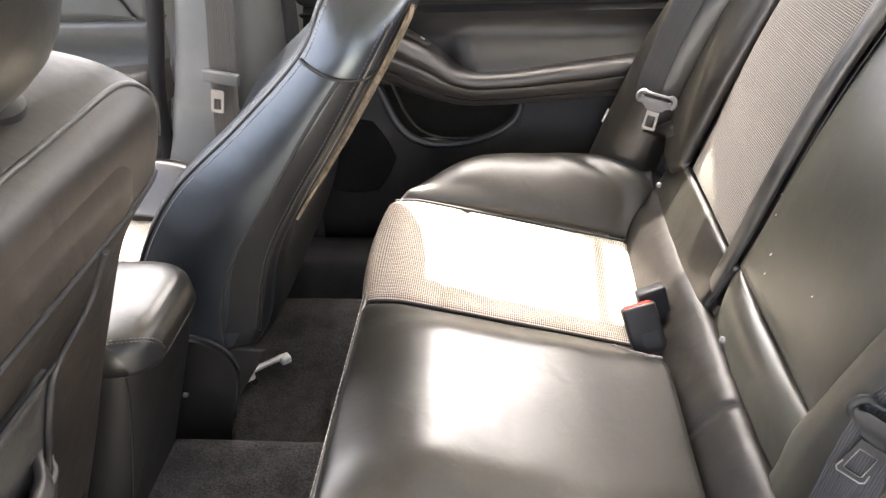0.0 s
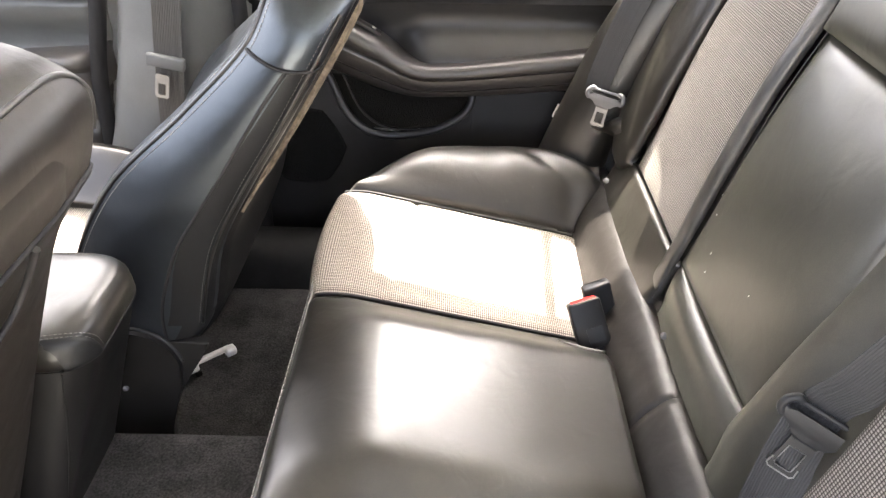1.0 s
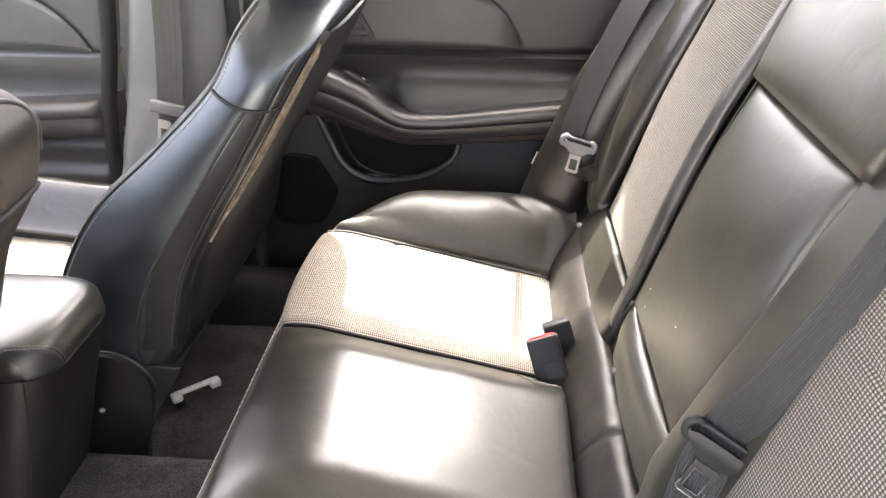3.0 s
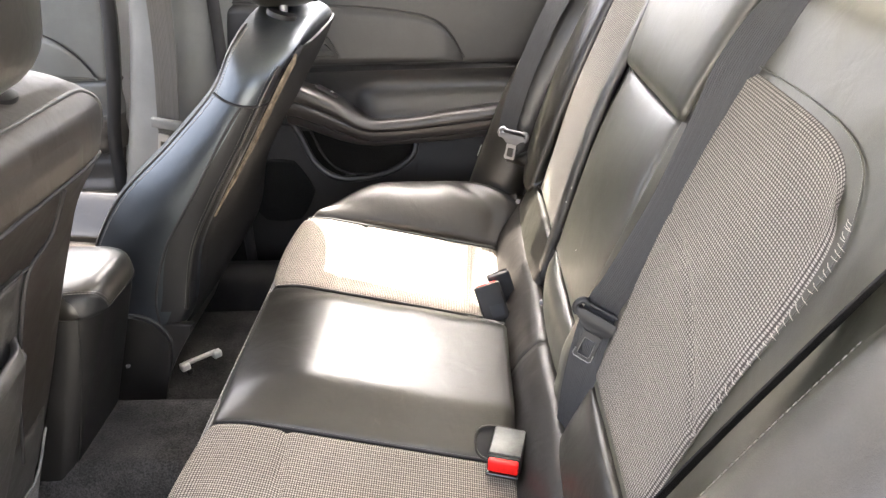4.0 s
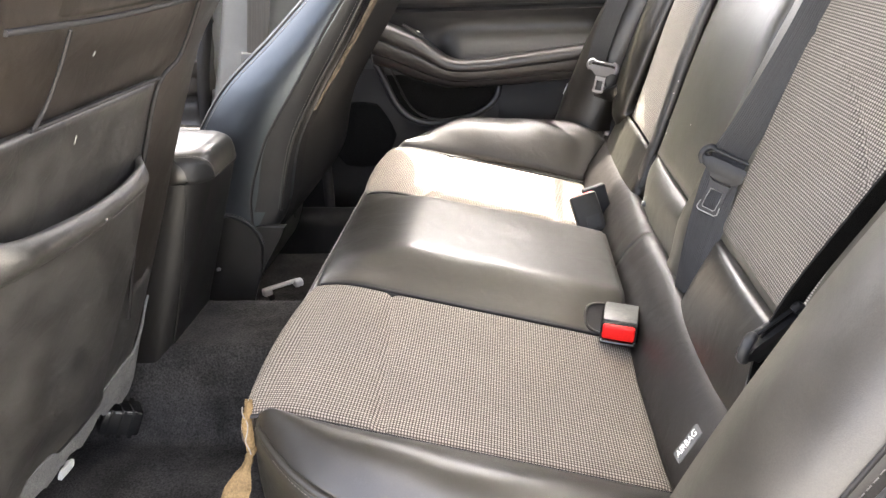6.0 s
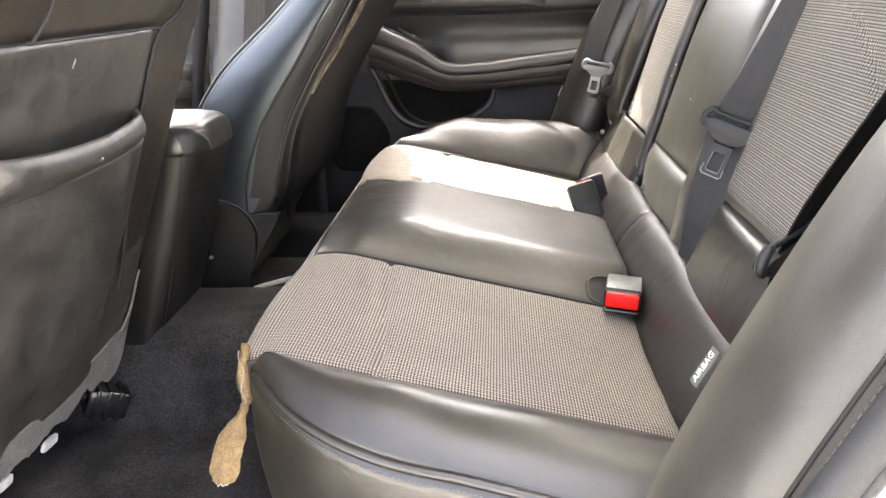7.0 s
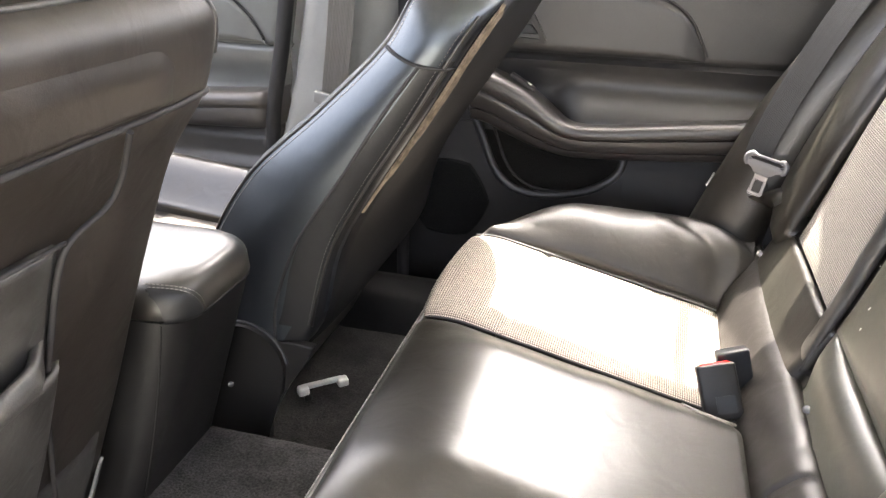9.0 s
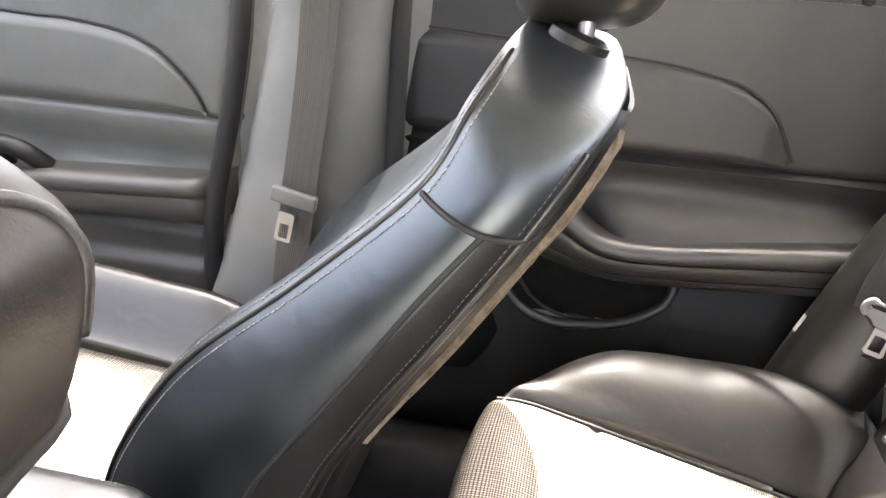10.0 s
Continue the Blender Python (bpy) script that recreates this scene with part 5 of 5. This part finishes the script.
def dress_driver():
    hem = lambda y: lerp(0.250, 0.174, sstep(-0.126, -0.170, y)) - 0.012 * sstep(-0.17, -0.30, y)

    # map pocket with its padded lip
    def pocket(u, v):
        y = lerp(-0.235, -0.530, u)
        z = lerp(hem(y) - 0.01, 0.462, v)
        sag = 0.008 + 0.016 * math.sin(math.pi * u) * v + 0.006 * noise.noise(Vector((y * 9, z * 7, 2)))
        return (drv_x(z) + sag - 0.010 * (1 - sstep(0, 0.06, u)), y, z)
    part("map_pocket", sheet(lambda u, v: pocket(1 - u, v), 50, 40, 0.006), LEATHER_SOFT, DRV, "scuffed black map pocket")

    def lip(u, v):
        y = lerp(-0.254, -0.535, u)
        z = lerp(0.458, 0.500 - 0.010 * math.sin(math.pi * u), v)
        return (drv_x(z) - 0.004 + (0.016 + 0.012 * math.sin(math.pi * v)) * sstep(-0.02, 0.14, u) * sstep(1.04, 0.9, u) + 0.012 * math.sin(math.pi * u), y, z)
    part("pocket_lip", sheet(lambda u, v: lip(1 - u, v), 40, 10, 0.008), LEATHER_SOFT, DRV, "padded pocket edge")
    part("pocket_piping", tube(curve([(drv_x(z) + 0.006, -0.531 - 0.02 * (0.46 - z), z) for z in (0.49, 0.40, 0.30, 0.20, 0.14)], 30), 0.003, 8), LEATHER, DRV)

    # backing panel between the pocket and the hollow under the upper pad
    def backing(u, v):
        y = lerp(-0.266 + 0.012 * (1 - v), -0.548, u)
        z = lerp(0.47, 0.583, v)
        return (drv_x(z) + 0.001 + 0.005 * sstep(0.2, 0.95, v) * sstep(0, 0.08, u), y, z)
    part("backing_panel", sheet(lambda u, v: backing(1 - u, v), 40, 16, 0.008), LEATHER_SOFT, DRV, "dusty panel behind the map pocket")
    part("panel_seam", tube([(drv_x(0.584) + 0.004, y, 0.5845) for y in (-0.262, -0.34, -0.42, -0.50)], 0.0020, 6), SEAM, DRV)

    # lower cover that hangs over the seat rail
    def cover(u, v):
        y = lerp(-0.130, -0.565, u)
        z = lerp(hem(y), 0.33, v)
        return (drv_x(z) + 0.003 - 0.016 * (1 - sstep(0, 0.08, u)) - 0.014 * sstep(0.80, 1.0, v) + 0.004 * noise.noise(Vector((y * 8, z * 8, 4))), y, z)
    part("lower_cover", sheet(lambda u, v: cover(1 - u, v), 50, 20, 0.006), LEATHER_SOFT, DRV, "loose lower back cover")

    # raised upper pad
    def pad(u, v):
        z = lerp(0.663, 0.732, v)
        y = lerp(-0.124 - 0.012 * sstep(0.68, 0.73, z), -0.560 + 0.012 * sstep(0.68, 0.73, z), u)
        e = sstep(0, 0.20, u) * sstep(1, 0.80, u) * sstep(0, 0.12, v)
        return (drv_x(z) - 0.014 + 0.0165 * e * (1 - sstep(0.45, 1, v)) + 0.006 * sstep(0.5, 1, v), y, z)
    part("upper_pad", sheet(lambda u, v: pad(1 - u, v), 40, 24, 0.01), DRIVER_LEATHER, DRV, "padded leather upper back")
    shell = [o for o in DRV.children if o.name.startswith("backrest")][0]
    on = lambda pts: snap(pts, shell, (-1, 0, 0), 0.1, 0.001)
    part("seam", tube(on(curve([(drv_x(z) + 0.004, y, z) for y, z in ((-0.118, 0.667), (-0.25, 0.664), (-0.40, 0.662), (-0.556, 0.666))], 30)), 0.0028, 8), SEAM, DRV)
    part("seam", tube(curve([(drv_x(z) + 0.004, y, z) for y, z in ((-0.236, 0.662), (-0.218, 0.622), (-0.222, 0.598), (-0.255, 0.584), (-0.263, 0.560), (-0.258, 0.50), (-0.252, 0.44), (-0.235, 0.36), (-0.21, 0.26))], 40), 0.0026, 8), SEAM, DRV)
    part("seam", tube(curve([(drv_x(z) + 0.004, y, z) for y, z in ((-0.488, 0.660), (-0.482, 0.635), (-0.480, 0.605), (-0.496, 0.584))], 16), 0.0018, 8), SEAM, DRV)
    top = curve([(-0.185, y, z) for y, z in ((-0.124, 0.700), (-0.127, 0.725), (-0.137, 0.745), (-0.16, 0.755), (-0.21, 0.755), (-0.28, 0.754), (-0.42, 0.754), (-0.51, 0.754), (-0.545, 0.742), (-0.560, 0.715))], 80)
    top = snap(top, shell, (-0.7, 0, -0.7), 0.08, 0.0)
    part("top_seam", tube(top, 0.0024, 8), LEATHER_SOFT, DRV)

    # torn felt lining along the hem
    def felt(u, v):
        y = lerp(-0.130, -0.565, u)
        jag = 0.018 * noise.noise(Vector((u * 12, 0, 0))) + 0.008 * noise.noise(Vector((u * 45, 3, 0)))
        top_z = hem(y) + 0.006
        z = lerp(top_z, top_z - 0.072 + 0.026 * sstep(0.05, 0.3, u) + jag * sstep(0.05, 0.2, u), v)
        return (drv_x(z) + 0.004 - 0.010 * (1 - sstep(0, 0.06, u)), y, z)
    part("felt_lining", sheet(lambda u, v: felt(1 - u, v), 90, 6, 0.003), FELT, DRV, "torn grey felt lining")
    for y, z in ((-0.322, 0.098), (-0.412, 0.104)):
        m = frame_at((-0.425, y, z), (0.2, -1, 0.25), (0.3, 0, 1))
        c = part("retaining_clip", prism(round_rect(0.042, 0.014, 0.006), 0.004, m, 0.001), PALE, DRV, "white plastic clip")
        part("hook", block((0.014, 0.010, 0.010), m @ pose(-0.016, -0.002, 0.004), 0.003), PALE, c)


dress_driver()


def build_connector():
    c = thing("cable_connector", "black cable connector lying on the carpet under the seat", "connector")
    m = pose(-0.448, -0.155, 0.058, 0, 25, 35)
    body = part("housing", block((0.058, 0.040, 0.040), m, 0.004), GLOSSY_PLASTIC, c)
    for k in range(3):
        part("rib", block((0.006, 0.045, 0.045), m @ pose(-0.016 + 0.016 * k, 0, 0), 0.001), GLOSSY_PLASTIC, body)
    part("cable", tube(curve([m @ Vector((-0.025, 0, 0)), m @ Vector((-0.07, 0.01, 0.01)), (-0.54, -0.2, 0.04), (-0.58, -0.26, 0.012)], 20), 0.006, 8), PLASTIC, c)


build_connector()


def build_release_bar():
    b = thing("release_bar", "white plastic bar lying on the carpet behind the seat", "plastic bar")
    a, e = Vector((-0.377, 0.329, 0.034)), Vector((-0.314, 0.384, 0.034))
    m = frame_at((a + e) / 2, e - a, (0, 0, 1))
    part("bar", block((0.075, 0.008, 0.010), m, 0.002), PALE, b)
    for s in (-1, 1):
        part("end", block((0.020, 0.016, 0.018), m @ pose(s * 0.036, -0.004, 0.004), 0.004), PALE, b)
    part("post", block((0.012, 0.012, 0.03), m @ pose(-0.03, -0.016, 0), 0.002), PLASTIC, b)


build_release_bar()


def build_tear():
    t = thing("torn_upholstery", "torn leather flap with yellow foam at the cushion corner", "torn fabric")

    def foam(u, v):
        w = 0.0022 * (0.25 + 1.0 * math.sin(math.pi * v ** 1.6) + 0.3 * noise.noise(Vector((v * 9, 0, 1))) * v)
        x = -0.1075 - 0.006 * sstep(0.0, 0.5, v) + w * (2 * u - 1)
        return (x, -0.462 - 0.004 * math.sin(math.pi * u), lerp(0.310, 0.250, v) + 0.003 * noise.noise(Vector((u * 6, v * 12, 0))))
    part("foam", sheet(foam, 8, 24, 0.003), FOAM, t, "exposed yellow foam")

    def flap(u, v):
        w = lerp(0.0012, 0.0122, sstep(0.18, 0.60, v)) * (1 - 0.35 * sstep(0.9, 1, v))
        x = -0.112 - 0.008 * sstep(0, 0.75, v) + w * (2 * u - 1) + 0.002 * noise.noise(Vector((v * 12, u, 0)))
        return (x, lerp(-0.466, -0.530, v) + 0.006 * (2 * u - 1) ** 2, lerp(0.252, 0.203, v * v * 0.3 + v * 0.7) + 0.004 * noise.noise(Vector((u * 9, 5, 0))) * v)
    part("flap", sheet(flap, 10, 24, 0.003), FOAM, t, "hanging torn flap with foam backing")
    torn = [Vector(flap(1, k / 30)) for k in range(12, 31)] + [Vector(flap(1 - k / 10, 1)) for k in range(1, 11)]
    part("torn_edge", tube([p + Vector((0, -0.001, 0.0006 * math.sin(9.0 * i))) for i, p in enumerate(torn)], lambda k: 0.0004 + 0.0003 * abs(math.sin(37 * k)), 6), THREAD_MID, t, "pale frayed edge")
    cut = [Vector(foam(1, k / 20)) for k in range(21)]
    part("torn_edge", tube([p + Vector((0.0006 * math.sin(5.0 * i), -0.0015, 0)) for i, p in enumerate(cut)], lambda k: 0.0006 + 0.0004 * abs(math.sin(23 * k)), 6), THREAD, t, "pale frayed edge")
    pts = [(-0.112 - 0.002 * math.sin(2 * k), -0.470 + 0.002 * math.sin(k), 0.306 - 0.010 * k) for k in range(7)]
    part("loose_thread", tube(curve(pts, 20), 0.0007, 6), THREAD_DULL, t)


build_tear()


def build_tag(name, m, written):
    t = thing(name, "small grey airbag tag sewn to the seat bolster", "tag", "airbag tags")
    part("cloth", prism(round_rect(0.062, 0.020, 0.002), 0.0012, m), TAG if written else PALE, t)
    if written:
        cu = bpy.data.curves.new("letters", "FONT")
        cu.body, cu.size, cu.extrude = "AIRBAG", 0.0145, 0.0003
        cu.align_x, cu.align_y = "CENTER", "CENTER"
        tmp = new("letters_source", cu)
        dg = bpy.context.evaluated_depsgraph_get()
        me = bpy.data.meshes.new_from_object(tmp.evaluated_get(dg))
        bpy.data.objects.remove(tmp)
        me.transform(m @ pose(0, 0, 0.0018))
        me.materials.clear()
        me.materials.append(LETTER)
        ob = new("lettering", me)
        ob.parent = t
        tagged(ob, "white printed lettering")


build_tag("airbag_tag", frame_at((0.284, -0.556, 0.341), (0.45, 0.0, 0.893), (-0.197, 0.979, 0.099)) @ Matrix.Diagonal((0.54, 0.54, 1, 1)), True)
build_tag("airbag_tag", frame_at((0.2705, 0.667, 0.382), (0.36, 0.0, 0.93), (0, 1, 0)) @ Matrix.Diagonal((0.42, 0.45, 1, 1)), False)


def build_rivets():
    for p in ((0.352, 0.520, 0.314), (0.366, 0.124, 0.297), (0.372, -0.176, 0.298)):
        r = thing("trim_button", "small grey plastic trim button in the leather", "button", "trim buttons")
        m = frame_at(Vector(p) + BN * 0.004, (0, 1, 0), (0.405, 0, 1))
        ring = lambda rad, z: [m @ Vector((rad * math.cos(k * math.tau / 16), rad * math.sin(k * math.tau / 16), z)) for k in range(16)]
        part("head", rings_mesh([ring(0.0048, 0.004), ring(0.0048, -0.001), ring(0.003, -0.003)]), GREY_CAP, r)


build_rivets()

# ---------------------------------------------------------------- near door opening


def build_jamb():
    j = tagged(thing("door_jamb", "silver white painted door jamb beside the rear seat", "car body", "", "structure"), kind="structure")
    line = [(0.235, 0.20), (0.275, 0.32), (0.345, 0.462), (0.400, 0.545), (0.452, 0.64), (0.52, 0.76), (0.58, 0.86)]
    P = [Vector((x - 0.002, -0.738, z)) for x, z in line]

    def skin(u, v):
        p = along(P, u)
        return p + Vector((0.005, -0.010, -0.006)) + Vector((0.22 * v, -0.045 * v - 0.05 * v * v, -0.10 * v)) + Vector((0, 0.006 * math.sin(7 * u) * v, 0))
    part("painted_skin", sheet(lambda u, v: skin(u, 1 - v), 30, 16, 0.01), PAINT, j)
    seal = [p + Vector((-0.004, -0.004, 0.004)) for p in curve(P, 50)]
    part("door_seal", tube([p + Vector((0.003, -0.003, -0.001)) for p in seal], 0.0105, 14), RUBBER, j, "dark rubber door seal")
    part("seal_lip", tube([p + Vector((0.011, -0.008, -0.008)) for p in seal], 0.0045, 8), RUBBER, j)
    s = thing("door_striker", "worn steel door striker bolted to the jamb", "door latch")
    m = frame_at((0.434, -0.758, 0.556), (0.55, -0.15, -0.82), (0.8, -0.15, 0.55))
    part("plate", prism(round_rect(0.062, 0.036, 0.012), 0.004, m, 0.001), RUST, s, "rust stained plate")
    arm = [m @ Vector(q) for q in ((-0.032, -0.006, 0.010), (-0.024, -0.006, 0.016), (-0.010, -0.007, 0.018), (0.006, -0.008, 0.017), (0.014, -0.008, 0.012))]
    part("loop", tube(curve(arm, 24), lambda k: 0.0085 * (1 - (2 * k - 1) ** 6) ** 0.5 + 0.0008, 14), WORN_STEEL, s, "worn steel loop")
    for q in ((0.026, -0.010), (0.004, 0.012)):
        ring = lambda rad, z: [m @ Vector((q[0] + rad * math.cos(k * math.tau / 18), q[1] + rad * math.sin(k * math.tau / 18), z)) for k in range(18)]
        part("bolt", rings_mesh([ring(0.0105, 0.003), ring(0.0105, 0.005), ring(0.0085, 0.006), ring(0.0085, 0.011), ring(0.0070, 0.0145), ring(0.0035, 0.0160)]), WORN_STEEL if q[0] > 0.01 else RUST, s)


build_jamb()


# ---------------------------------------------------------------- sill and small marks


def build_sill():
    """The plastic tread along the foot of the far doors."""
    sill = tagged(thing("trim_sill", "black plastic sill tread below the far doors", "sill", "", "structure"), kind="structure")
    rings = []
    for i in range(31):
        x = lerp(-0.95, 0.30, i / 30)
        rings.append([Vector((x, y, z)) for y, z in ((0.60, -0.01), (0.615, 0.030), (0.632, 0.060), (0.655, 0.078), (0.70, 0.084), (0.722, 0.080), (0.735, 0.06), (0.735, -0.01))])
    part("tread", rings_mesh(rings), BACK_VINYL, sill)
    part("kick_panel", sheet(lambda u, v: (lerp(-0.440, -0.312, u), 0.728 + 0.012 * v, lerp(0.05, 0.34, v)), 6, 8, 0.006), BACK_VINYL, sill, "black plastic kick panel")


build_sill()


def build_marks():
    """Small pale nicks and crumbs on the leather."""
    rng = random.Random(7)
    spots = [((-0.229, -0.450, 0.565), (0.45, 0.0, 0.9), 0.009), ((-0.200, -0.442, 0.636), (0.5, 0.2, 0.8), 0.005), ((-0.246, -0.403, 0.473), (0.3, 0.1, 0.9), 0.003)]
    for p, d, n in spots:
        mk = part("scuff_mark", block((n, 0.0018, 0.0012), frame_at(p, d, (0, 1, 0)), 0.0004, 1), GREY_PLASTIC, DRV)
    for p in ((0.411, 0.164, 0.489), (0.391, 0.107, 0.441), (0.384, 0.094, 0.423), (0.397, 0.0, 0.459), (0.40, 0.14, 0.475)):
        mk = part("crumb", block((0.0022 + 0.002 * rng.random(), 0.0015, 0.001), frame_at(Vector(p) + BN * 0.001, (0.4, 0.3 * rng.random(), 0.9), (0, 1, 0)), 0.0004, 1), PALE, None)
        tagged(mk, "tiny pale crumb stuck to the leather", "crumb", "crumbs on the backrest")


build_marks()
